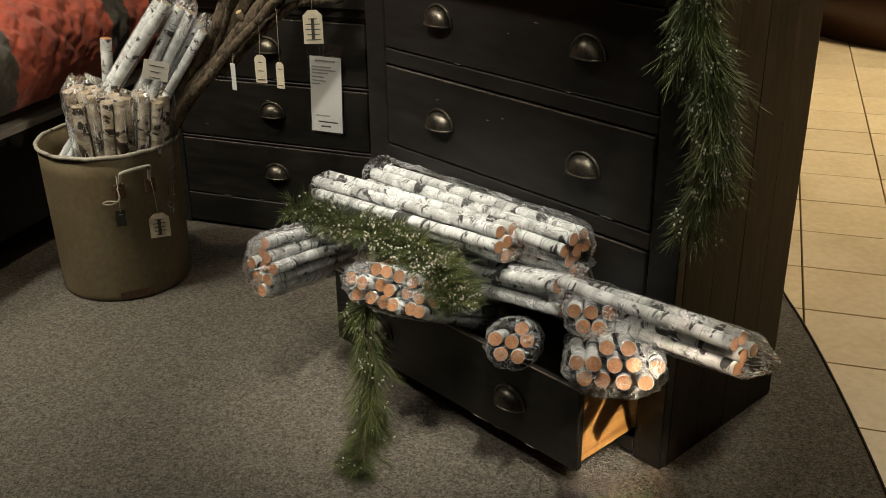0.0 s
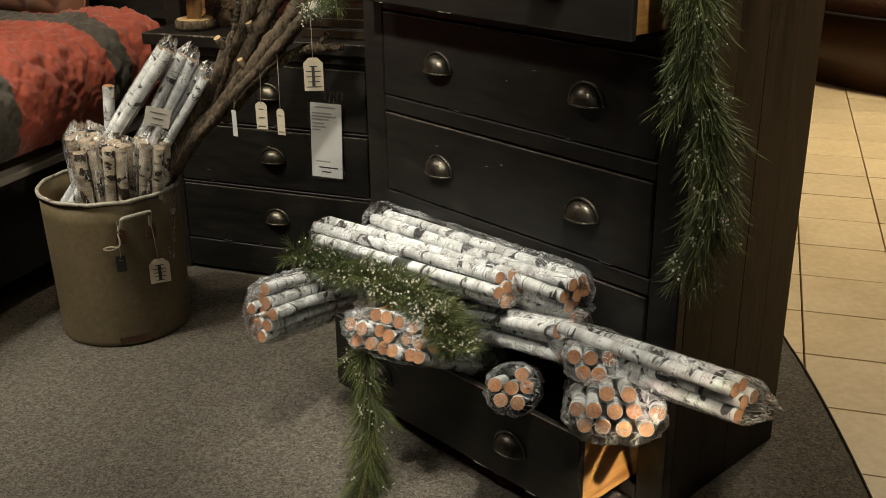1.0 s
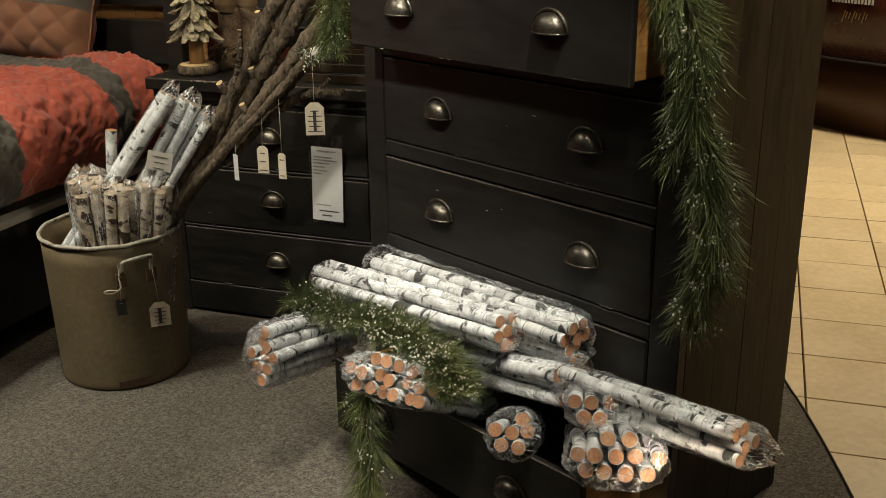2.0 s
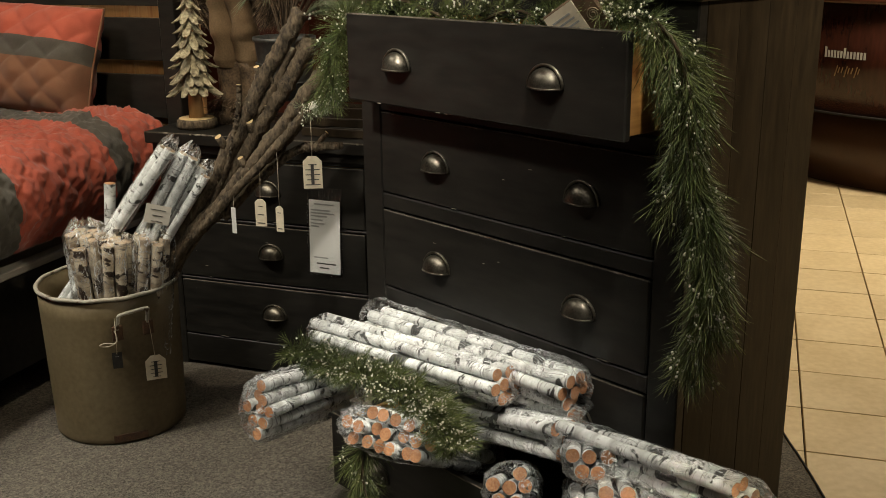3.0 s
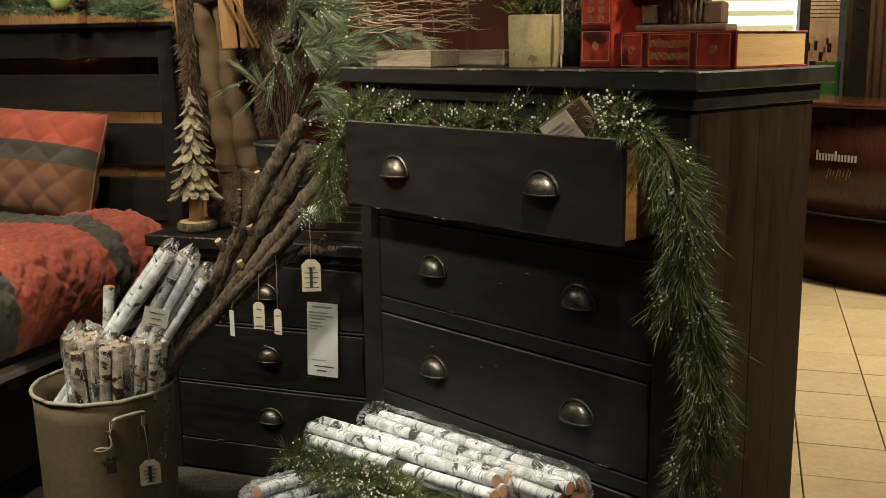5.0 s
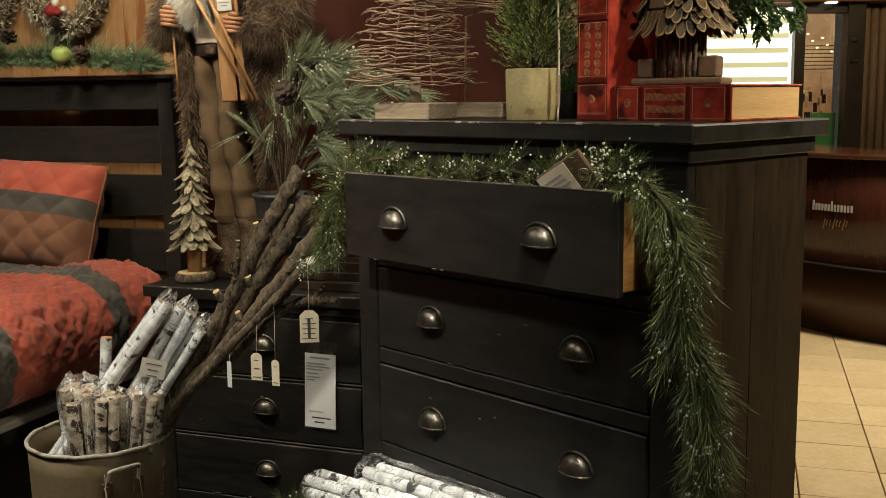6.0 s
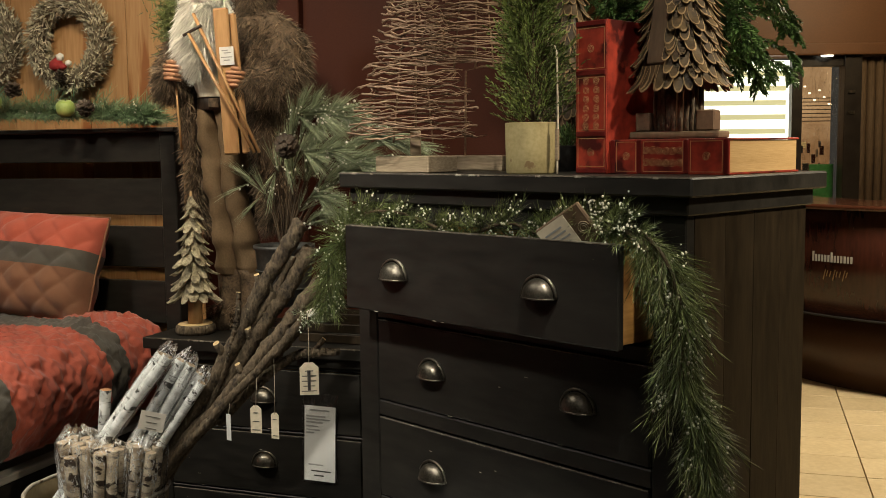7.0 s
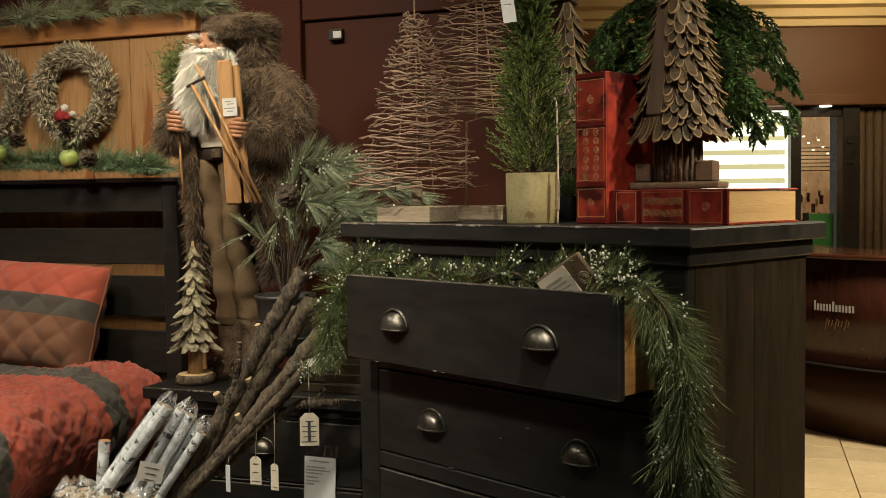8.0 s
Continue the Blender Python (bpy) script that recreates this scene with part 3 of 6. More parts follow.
def blob(bm, p, r, rng=None, squash=1.0):
    """A small lumpy ball."""
    res = bmesh.ops.create_icosphere(bm, subdivisions=1, radius=r, matrix=Matrix.Translation(p))
    for v in res["verts"]:
        if rng:
            v.co = Vector(p) + (v.co - Vector(p)) * rng.uniform(0.8, 1.2)
        v.co.z = p[2] + (v.co.z - p[2]) * squash
    for v in res["verts"]:
        for f in v.link_faces:
            f.smooth = True


def ball_mesh(name, pts, radius, mat, rng):
    """Many small balls joined in one mesh, six-sided and cheap."""
    verts, faces = [], []
    dirs = [(1, 0, 0), (0.5, 0.866, 0), (-0.5, 0.866, 0), (-1, 0, 0), (-0.5, -0.866, 0), (0.5, -0.866, 0)]
    for p in pts:
        p, r, k = Vector(p), radius * rng.uniform(0.6, 1.3), len(verts)
        verts.append(p + Vector((0, 0, r)))
        for z, s in ((0.5, 0.87), (-0.5, 0.87)):
            verts += [p + Vector((d[0] * r * s, d[1] * r * s, z * r)) for d in dirs]
        verts.append(p - Vector((0, 0, r)))
        for i in range(6):
            j = (i + 1) % 6
            faces += [(k, k + 1 + i, k + 1 + j), (k + 1 + i, k + 7 + i, k + 7 + j, k + 1 + j), (k + 13, k + 7 + j, k + 7 + i)]
    return pyd(name, verts, faces, mat, True)


def garland(name, label, ctrl, m, sprigs, per, nl, radius, berries, seed, mats=None, lie=0.0, hang=0.35, width=0.0014, bias=(0, 0, 0), taper=0.35):
    rng = random.Random(seed)
    t = thing(name, label, "garland", m)
    pts = smooth_line(ctrl, 60)
    bm = bmesh.new()
    tube(bm, pts, 0.004, 6, rng=rng, wob=0.3)
    part("stem", bm, stem_brown, t)
    items, dots = [], []
    for i in range(sprigs):
        k = rng.uniform(0, 58.9)
        j = int(k)
        p = pts[j].lerp(pts[j + 1], k - j)
        along = (pts[j + 1] - pts[j]).normalized()
        q = Vector((rng.gauss(0, 1), rng.gauss(0, 1), rng.gauss(0, 1)))
        q = (q - along * q.dot(along)).normalized()
        d = (q * rng.uniform(0.5, 1.0) + along * rng.uniform(0.2, 1.1) + Vector((0, 0, -hang)) + Vector(bias)).normalized()
        if lie:
            d.z = d.z * (1 - lie) + abs(d.z) * lie * 0.6
        ln = radius * rng.uniform(0.55, 1.15) * (1 - taper * max(0, k / 59 - 0.75) * 4)
        items.append((p, d, ln))
        if rng.random() < berries:
            at = p + d.normalized() * ln * rng.uniform(0.6, 1.0)
            for _ in range(rng.choice((1, 2, 3, 5, 8, 12))):
                dots.append(at + Vector((rng.gauss(0, 0.008), rng.gauss(0, 0.008), rng.gauss(0, 0.008))))
    part("needles", needle_mesh("needles", items, per, nl, width, 0.75, mats or [needle_green, stem_brown], rng), None, t)["kind"] = "stuff"
    if dots:
        part("frost", ball_mesh("frost", dots, 0.0025, berry_white, rng), None, t, "white frosted berries")["kind"] = "stuff"
    return t


# ---- birch logs ----
def log_mesh(length, r, seed, mats, n=12):
    rng = random.Random(seed)
    bm = bmesh.new()
    bend = (rng.uniform(-1, 1) * 0.006, rng.uniform(-1, 1) * 0.006)
    k = 7
    pts = [(bend[0] * math.sin(math.pi * i / k), bend[1] * math.sin(math.pi * i / k), length * i / k) for i in range(k + 1)]
    rad = [r * rng.uniform(0.95, 1.05) for _ in pts]
    pts = [pts[0]] + pts + [pts[-1]]
    rad = [rad[0] * 0.94] + rad + [rad[-1] * 0.94]
    pts[1], pts[-2] = (pts[1][0], pts[1][1], 0.002), (pts[-2][0], pts[-2][1], length - 0.002)
    tube(bm, pts, rad, n, True, 0, 1, 0.03, rng)
    bmesh.ops.recalc_face_normals(bm, faces=bm.faces[:])
    return mesh_of("log", bm, mats)


LOGS = {}


def log_variant(length, r, k, mats):
    key = (round(length, 2), round(r, 4), k, mats[0].name)
    if key not in LOGS:
        LOGS[key] = log_mesh(length, r, k + 11, mats)
    return LOGS[key]


def along(p, d, spin=0.0):
    """The pose at p whose z axis looks along d."""
    return Matrix.Translation(p) @ Vector(d).to_track_quat("Z", "Y").to_matrix().to_4x4() @ pose(0, 0, 0, 0, 0, spin)


def hex_pack(n, r, flat):
    pts = []
    for j in range(-6, 7):
        for i in range(-7, 8):
            pts.append((2 * r * (i + 0.5 * (j % 2)), 2 * r * 0.866 * j))
    return sorted(pts, key=lambda p: (p[0] / flat) ** 2 + (p[1] * flat) ** 2)[:n]


def bundle(label, m, p, d, n, length, r, flat, seed, mats, spill=0.035, group="", wrap=True, up=(0, 0, 1), stagger=0.02, loose=1.03):
    """Logs in clear film. p: middle of the end that shows, d: direction from there into the stack."""
    rng = random.Random(seed)
    d = Vector(d).normalized()
    x = Vector(up).cross(d)
    x = x.normalized() if x.length > 0.05 else Vector((1, 0, 0))
    y = d.cross(x)
    if y.z < 0:
        x, y = -x, -y
    base = Matrix((x, y, d)).transposed().to_4x4()
    base.translation = Vector(p)
    t = thing("log_bundle", label, "firewood", m @ base, group)
    spots = hex_pack(n, r * loose, flat)
    cx, cy = sum(q[0] for q in spots) / n, sum(q[1] for q in spots) / n
    spots = [(q[0] - cx, q[1] - cy) for q in spots]
    for q in spots:
        k = rng.randint(0, 3)
        lean = 2.2 if mats[0] is bark_tan else 0.7
        tilt = pose(0, 0, 0, rng.uniform(-lean, lean), rng.uniform(-lean, lean), rng.uniform(0, 360))
        part("log", log_variant(length, r, k, mats), None, t, m=Matrix.Translation((q[0] + rng.gauss(0, 0.0012 + 0.3 * r * (loose - 1.03)), q[1] + rng.gauss(0, 0.0012 + 0.3 * r * (loose - 1.03)), rng.uniform(-stagger, stagger) * 0.6)) @ tilt)
    if wrap:
        ns, nl = 64, 54
        rx = max(abs(q[0]) for q in spots) + r * 1.12
        ry = max(abs(q[1]) for q in spots) + r * 1.12
        verts, faces = [], []
        for j in range(nl + 1):
            u = j / nl
            z = -spill + (length + 2 * spill) * (0.5 - 0.5 * math.cos(math.pi * u)) if length > 0.2 else -spill + (length + 2 * spill) * u
            over = max(0, -0.006 - z, z - length - 0.006) / spill
            pinch = 1 - 0.85 * over ** 1.5
            for i in range(ns):
                a = 2 * math.pi * i / ns
                ca, sa = math.cos(a), math.sin(a)
                k = (abs(ca) ** 2.4 + abs(sa) ** 2.4) ** (-1 / 2.4)
                v = Vector((ca * 3.2 + seed, sa * 3.2, z * 9))
                ridge = 1 - 2 * abs(noise.noise(v * 2.3))
                cr = 1.03 + 0.10 * noise.noise(v) + 0.06 * ridge + 0.05 * noise.noise(v * 5.1) + 0.36 * over * noise.noise(Vector((ca * 5 + seed, sa * 5, z * 40)))
                verts.append((rx * ca * k * cr * pinch, ry * sa * k * cr * pinch, z + 0.030 * over * noise.noise(v * 2.7)))
        for j in range(nl):
            for i in range(ns):
                a, b = j * ns + i, j * ns + (i + 1) % ns
                faces.append((a, b, b + ns, a + ns))
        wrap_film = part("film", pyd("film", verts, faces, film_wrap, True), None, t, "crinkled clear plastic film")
        wrap_film.visible_shadow = False
    return t


bark_white = birch("birch_bark_white", (0.56, 0.58, 0.57), (0.86, 0.88, 0.87), (0.06, 0.06, 0.056), 0.60, 0.63)
BM, TM2 = [bark_birch, cut_end], [bark_tan, surf("weathered_cut", (0.26, 0.19, 0.12), (0.46, 0.36, 0.25), 30, 0.7, 0.2)]
G1 = "birch bundles on the drawer"
LB = "white birch logs wrapped in clear plastic on the open drawer"
# local to the dresser: x along the front, y into it, z up
bundle(LB, D, (-0.371, -0.120, 0.491), (-0.716, 0.020, -0.072), 7, 0.71, 0.0152, 0.95, 1, BM, 0.03, G1, stagger=0.03)
bundle(LB, D, (-0.225, -0.062, 0.500), (-0.690, 0.018, -0.030), 8, 0.69, 0.0155, 0.9, 2, BM, 0.035, G1, stagger=0.035)
bundle(LB, D, (-0.189, -0.110, 0.418), (-0.286, 0.022, -0.060), 6, 0.60, 0.0155, 0.9, 3, BM, 0.03, G1, stagger=0.03)
bundle("birch log bundle jutting past the drawer's end, in clear plastic", D, (-0.955, -0.395, 0.325), (-0.22, 0.94, -0.16), 9, 0.36, 0.0158, 0.9, 4, BM, 0.05, G1, loose=1.12)
bundle("birch log bundle with orange sawn ends facing out, in clear plastic", D, (-0.562, -0.300, 0.364), (-0.22, 0.84, -0.50), 18, 0.31, 0.0160, 1.42, 5, BM, 0.04, G1, loose=1.2)
bundle("small birch log bundle in clear plastic on the drawer front", D, (-0.213, -0.270, 0.353), (-0.55, 0.70, -0.46), 6, 0.26, 0.0152, 1.35, 6, BM, 0.03, G1, loose=1.13)
bundle("large birch log bundle with orange sawn ends, in clear plastic", D, (0.055, -0.270, 0.409), (-0.58, 0.72, -0.38), 11, 0.27, 0.0152, 1.25, 7, BM, 0.035, G1, loose=1.25)
bundle("birch log bundle stacked behind, in clear plastic", D, (-0.062, -0.200, 0.444), (-0.62, 0.72, -0.30), 5, 0.19, 0.0150, 1.25, 8, BM, 0.03, G1, loose=1.15)
bundle("birch log bundle reaching past the dresser's side, in clear plastic", D, (0.255, -0.150, 0.474), (-0.352, 0.022, -0.036), 6, 0.44, 0.0142, 0.95, 9, BM, 0.055, G1, stagger=0.03)

solid("drawer_insert", box((-0.90, -0.175, 0.079), (-0.115, 0.26, 0.150), 0.006, seg=2), dark_gap, "black riser box inside the open bottom drawer", "riser", D)

# ---- garlands ----
garland("pine_garland", "green pine garland with white frosted berries over the birch logs",
             [(-1.13, -0.17, 0.375), (-1.02, -0.19, 0.385), (-0.88, -0.20, 0.40), (-0.72, -0.21, 0.42), (-0.56, -0.22, 0.425), (-0.46, -0.23, 0.405), (-0.40, -0.25, 0.375)], D, 330, 32, 0.046, 0.075, 0.62, 21, lie=0.6, hang=-0.15, width=0.0013)
garland("pine_garland", "green pine garland hanging down the drawer front to the floor",
        [(-0.70, -0.25, 0.33), (-0.65, -0.315, 0.26), (-0.60, -0.345, 0.16), (-0.57, -0.385, 0.07), (-0.52, -0.44, 0.025), (-0.47, -0.50, 0.015)], D, 170, 34, 0.055, 0.088, 0.30, 22, hang=0.5)
garland("pine_garland", "green pine garland with frosted berries draped from the top drawer",
        [(-0.98, 0.00, 1.10), (-0.985, -0.05, 1.24), (-0.93, -0.03, 1.305), (-0.82, -0.02, 1.315), (-0.70, -0.02, 1.29), (-0.58, -0.03, 1.268), (-0.44, -0.03, 1.305), (-0.34, -0.02, 1.285), (-0.22, -0.03, 1.325), (-0.13, -0.05, 1.315), (-0.045, -0.06, 1.27), (0.005, -0.07, 1.17)], D, 340, 28, 0.042, 0.062, 0.55, 23, hang=0.0)
garland("pine_garland", "long pine garland with frosted berries hanging at the dresser's corner",
        [(-0.06, -0.065, 1.31), (0.0, -0.07, 1.26), (0.038, -0.07, 1.17), (0.035, -0.06, 1.06), (0.070, -0.055, 0.96), (0.090, -0.05, 0.86), (0.085, -0.05, 0.76), (0.058, -0.05, 0.67)], D, 250, 34, 0.060, 0.115, 0.42, 24, hang=0.75)
garland("pine_garland", "green pine garland falling at the dresser's far side",
        [(-0.99, -0.03, 1.26), (-1.03, -0.05, 1.21), (-1.04, -0.06, 1.14), (-1.045, -0.065, 1.08)], D, 90, 30, 0.05, 0.085, 0.35, 25, hang=0.5)

# ---- bucket's load ----
bark_tag = surf("dark_tag", (0.012, 0.011, 0.010), (0.03, 0.028, 0.025), 20, 0.5, 0.0)
bm = bmesh.new()
tube(bm, smooth_line([(-0.045, -0.004, 0.335), (-0.043, -0.022, 0.372), (-0.036, -0.026, 0.384), (0.036, -0.026, 0.389), (0.043, -0.022, 0.379), (0.045, -0.004, 0.340)], 24), 0.0055, 8)
hold = pose(0, 0, 0.040, 0, 0, 34)
part("handle", bm, bucket_rim, bucket, "bent iron bail handle", hold @ pose(0, -0.203, 0), smooth=True)
for sx in (-0.045, 0.045):
    part("handle_bracket", box((sx - 0.016, -0.006, 0.30), (sx + 0.016, 0.001, 0.345), 0.005, seg=2), rust, bucket, "rusty bracket", hold @ pose(0, -0.2045, 0))
part("rust_patch", box((-0.05, -0.0012, -0.008), (0.05, 0.0006, 0.014), 0.004), rust, bucket, "rust along the foot", pose(0.1985 * math.cos(-1.15), 0.1985 * math.sin(-1.15), 0.02, 0, 0, 24))


def hang_tag(label, top, bottom, w, h, turn=0.0, mat=None, cut=True, bars=4, group="price tags", lean=0.0, stroke=0.0011):
    """A card on a string: string from top to the card's upper edge at bottom."""
    mat = mat or paper
    t = thing("price_tag", label, "tag", Matrix.Translation(bottom) @ pose(0, 0, 0, 0, lean, turn), group)
    bm = bmesh.new()
    c = w * 0.28 if cut else 0.0
    outline = [(-w / 2, -h), (w / 2, -h), (w / 2, -c), (w / 2 - c, 0), (-w / 2 + c, 0), (-w / 2, -c)] if cut else [(-w / 2, -h), (w / 2, -h), (w / 2, 0), (-w / 2, 0)]
    f = bm.faces.new([bm.verts.new((x, -0.0006, z)) for x, z in outline])
    ext = bmesh.ops.extrude_face_region(bm, geom=[f])
    for v in ext["geom"]:
        if isinstance(v, bmesh.types.BMVert):
            v.co.y += 0.0012
    bmesh.ops.recalc_face_normals(bm, faces=bm.faces[:])
    part("card", bm, mat, t)
    rng = random.Random(int(w * 1e4) + bars)
    if bars >= 5:
        part("code_bar", box((-0.09 * w, -0.0026, -0.86 * h), (0.07 * w, -0.0014, -0.24 * h), 0), ink, t)
    for k in range(bars):
        z = -h * (0.26 + 0.62 * k / max(1, bars - 1))
        ln = w * rng.uniform(0.35, 0.8)
        part("print_bar", box((-ln / 2, -0.0020, z - h * 0.013), (ln / 2, -0.0012, z + h * 0.013), 0), ink if mat in (paper, label_paper) else faded_ink, t)
    if top is not None:
        m = (Matrix.Translation(bottom) @ pose(0, 0, 0, 0, lean, turn)).inverted()
        bm = bmesh.new()
        p0, p1 = m @ Vector(top), Vector((0, 0, -0.006))
        tube(bm, [p0, p0.lerp(p1, 0.5) + Vector((0.001, 0, -0.001)), p1], stroke, 5)
        part("string", bm, string_mat, t, "thin string")
    return t


STR_TOP, TAG_TOP, LAB_TOP = (-0.872, 2.815, 0.418), (-0.866, 2.834, 0.270), (-0.957, 2.770, 0.306)
hang_tag("cream price tag on a string tied to the bucket handle", STR_TOP, TAG_TOP, 0.060, 0.078, 22, bars=5)
hang_tag("small black label hanging on the bucket", (-0.952, 2.765, 0.415), LAB_TOP, 0.028, 0.050, 20, mat=bark_tag, cut=False, bars=1)
bm = bmesh.new()
tube(bm, smooth_line([(-0.955, 2.766, 0.375), (-0.950, 2.762, 0.345), (-0.975, 2.762, 0.328), (-1.00, 2.760, 0.330), (-0.985, 2.760, 0.338), (-0.958, 2.762, 0.336)], 28), 0.0024, 6)
solid("twine", bm, string_mat, "loose knot of twine on the bucket handle", "twine", smooth=True)

GB = "birch bundles in the bucket"
LV = "short birch logs in clear plastic standing in the bucket"
bundle(LV, pose(0, 0, 0), (-1.052, 2.890, 0.628), (0.03, 0.05, -1), 7, 0.56, 0.0188, 1.25, 31, TM2, 0.045, GB, up=(0.2, -1, 0), stagger=0.05)
bundle(LV, pose(0, 0, 0), (-0.962, 2.872, 0.610), (-0.09, 0.06, -1), 5, 0.56, 0.0180, 1.2, 32, TM2, 0.025, GB, up=(0.2, -1, 0))
bundle(LV, pose(0, 0, 0), (-0.858, 2.905, 0.612), (-0.12, 0.04, -1), 6, 0.54, 0.0170, 1.1, 33, TM2, 0.035, GB, up=(0.2, -1, 0))
LL = "tall white birch poles in clear plastic leaning in the bucket"
PW = [bark_white, TM2[1]]
bundle(LL, pose(0, 0, 0), (-0.790, 2.905, 0.885), (-0.60, 0.03, -0.80), 2, 0.66, 0.0155, 1.0, 34, PW, 0.035, GB, up=(0.2, -1, 0))
bundle(LL, pose(0, 0, 0), (-0.741, 2.920, 0.850), (-0.52, 0.03, -0.86), 3, 0.70, 0.0155, 1.0, 35, PW, 0.04, GB, up=(0.2, -1, 0))
bundle(LL, pose(0, 0, 0), (-0.700, 2.930, 0.805), (-0.57, 0.03, -0.82), 2, 0.62, 0.0145, 1.0, 36, PW, 0.035, GB, up=(0.2, -1, 0))
bundle("single short birch log standing in the bucket", pose(0, 0, 0), (-0.995, 2.985, 0.775), (-0.10, 0.0, -1), 1, 0.70, 0.0165, 1.0, 37, BM, 0.02, GB, wrap=False)
hang_tag("cream price sticker with dark print on the plastic", None, (-0.822, 2.872, 0.722), 0.072, 0.056, 8, mat=label_paper, cut=False, bars=3, lean=14)


def branch(label, ctrl, r0, r1, seed, stubs=()):
    rng = random.Random(seed)
    bm = bmesh.new()
    n = 90
    pts = smooth_line(ctrl, n)
    pts = [p + Vector((rng.gauss(0, 0.0009), rng.gauss(0, 0.0009), rng.gauss(0, 0.0009))) + Vector((0.006, 0, -0.004)) * noise.noise(p * 9 + Vector((seed, 0, 0))) for p in pts]
    knots = [rng.uniform(0, 1) for _ in range(7)]
    tube(bm, pts, [(r0 + (r1 - r0) * i / (n - 1)) * (rng.uniform(0.95, 1.06) + 0.22 * max(math.exp(-((i / (n - 1) - q) / 0.012) ** 2) for q in knots)) for i in range(n)], 16, True, 0, 1, 0.12, rng)
    for at, d, ln, r in stubs:
        p = pts[int(at * (n - 1))]
        tube(bm, [p, p + Vector(d) * ln * 0.5, p + Vector(d) * ln], [r * 1.15, r, r * 0.9], 9, True, 0, 1, 0.06, rng)
    bmesh.ops.recalc_face_normals(bm, faces=bm.faces[:])
    return solid("branch", bm, [bark_grey, branch_cut], label, "branch", group="branches in the bucket")


LBR = "rough brown vine branch with pale sawn ends leaning in the bucket"
branch(LBR, [(-0.97, 3.00, 0.05), (-0.865, 2.975, 0.46), (-0.625, 2.957, 0.87), (-0.50, 2.948, 1.085), (-0.392, 2.94, 1.262)], 0.020, 0.022, 41, [(0.72, (-0.2, -0.3, 0.9), 0.05, 0.010), (0.50, (-0.35, -0.4, 0.8), 0.06, 0.012)])
branch(LBR, [(-0.95, 3.03, 0.05), (-0.855, 3.00, 0.46), (-0.62, 2.975, 0.80), (-0.485, 2.965, 1.00), (-0.365, 2.96, 1.185)], 0.020, 0.025, 42, [(0.62, (-0.15, -0.5, 0.85), 0.055, 0.013), (0.7, (0.1, -0.3, 0.9), 0.04, 0.010)])
branch(LBR, [(-0.93, 2.97, 0.05), (-0.862, 2.955, 0.46), (-0.60, 2.93, 0.775), (-0.455, 2.92, 0.95), (-0.335, 2.91, 1.10)], 0.018, 0.020, 43, [(0.55, (-0.3, -0.3, 0.8), 0.05, 0.010)])
branch(LBR, [(-0.95, 3.05, 0.05), (-0.85, 3.035, 0.46), (-0.56, 2.99, 0.78), (-0.42, 2.985, 0.93), (-0.30, 2.98, 1.03)], 0.016, 0.017, 44)
branch(LBR, [(-0.66, 2.985, 0.66), (-0.53, 2.97, 0.79), (-0.42, 2.955, 0.865), (-0.35, 2.945, 0.875), (-0.296, 2.94, 0.878)], 0.015, 0.011, 45, [(0.68, (0.6, 0, 0.7), 0.06, 0.008)])
branch(LBR, [(-0.94, 2.98, 0.05), (-0.858, 2.975, 0.46), (-0.63, 2.965, 0.83), (-0.50, 2.955, 1.02), (-0.42, 2.95, 1.16)], 0.013, 0.012, 46, [(0.8, (-0.3, -0.3, 0.8), 0.05, 0.006)])
branch(LBR, [(-0.93, 2.96, 0.05), (-0.852, 2.945, 0.46), (-0.66, 2.925, 0.70), (-0.50, 2.91, 0.86), (-0.38, 2.90, 0.985)], 0.015, 0.012, 48)
branch(LBR, [(-0.70, 2.965, 0.66), (-0.63, 2.945, 0.84), (-0.60, 2.94, 0.93), (-0.585, 2.935, 1.0), (-0.578, 2.93, 1.06)], 0.009, 0.007, 49)

hang_tag("large cream price tag hanging from the branches", (-0.369, 2.85, 1.006), (-0.369, 2.85, 0.866), 0.054, 0.094, 4, bars=5)
hang_tag("small cream price tag on a string", (-0.530, 2.912, 0.850), (-0.535, 2.908, 0.728), 0.035, 0.082, -14, bars=3)
hang_tag("small cream price tag on a string", (-0.478, 2.908, 0.905), (-0.480, 2.908, 0.706), 0.026, 0.078, -24, bars=2)
hang_tag("pale folded price tag turned edge-on", (-0.612, 2.918, 0.752), (-0.616, 2.910, 0.703), 0.018, 0.078, -35, mat=paper_white, cut=False, bars=0)
bm = box((-0.03, -0.008, -0.010), (0.03, 0.008, 0.010), 0.003)
solid("clip", bm, berry_white, "white plastic clip on the branch tip", "clip", pose(-0.341, 2.84, 1.018, 0, -18, 6))
garland("pine_garland", "frosted twig with white berries at the branch tips", [(-0.40, 2.87, 1.0), (-0.37, 2.85, 1.012), (-0.33, 2.84, 1.01)], None, 16, 14, 0.03, 0.04, 0.9, 47, mats=[needle_blue, stem_brown])

# price sheet on the nightstand, in a clear sleeve
sheet = thing("price_sheet", "white printed price sheet in a clear sleeve on the nightstand", "paper", B @ pose(0.428, -0.012, 0.66, -1.5, 1.0, 0))
part("page", box((-0.055, -0.0006, -0.258), (0.055, 0.0006, -0.012), 0), paper_white, sheet)
sl = part("sleeve", box((-0.062, -0.0022, -0.266), (0.062, 0.0018, 0.030), 0), pane_glass, sheet, "clear plastic sleeve")
sl.visible_shadow = False
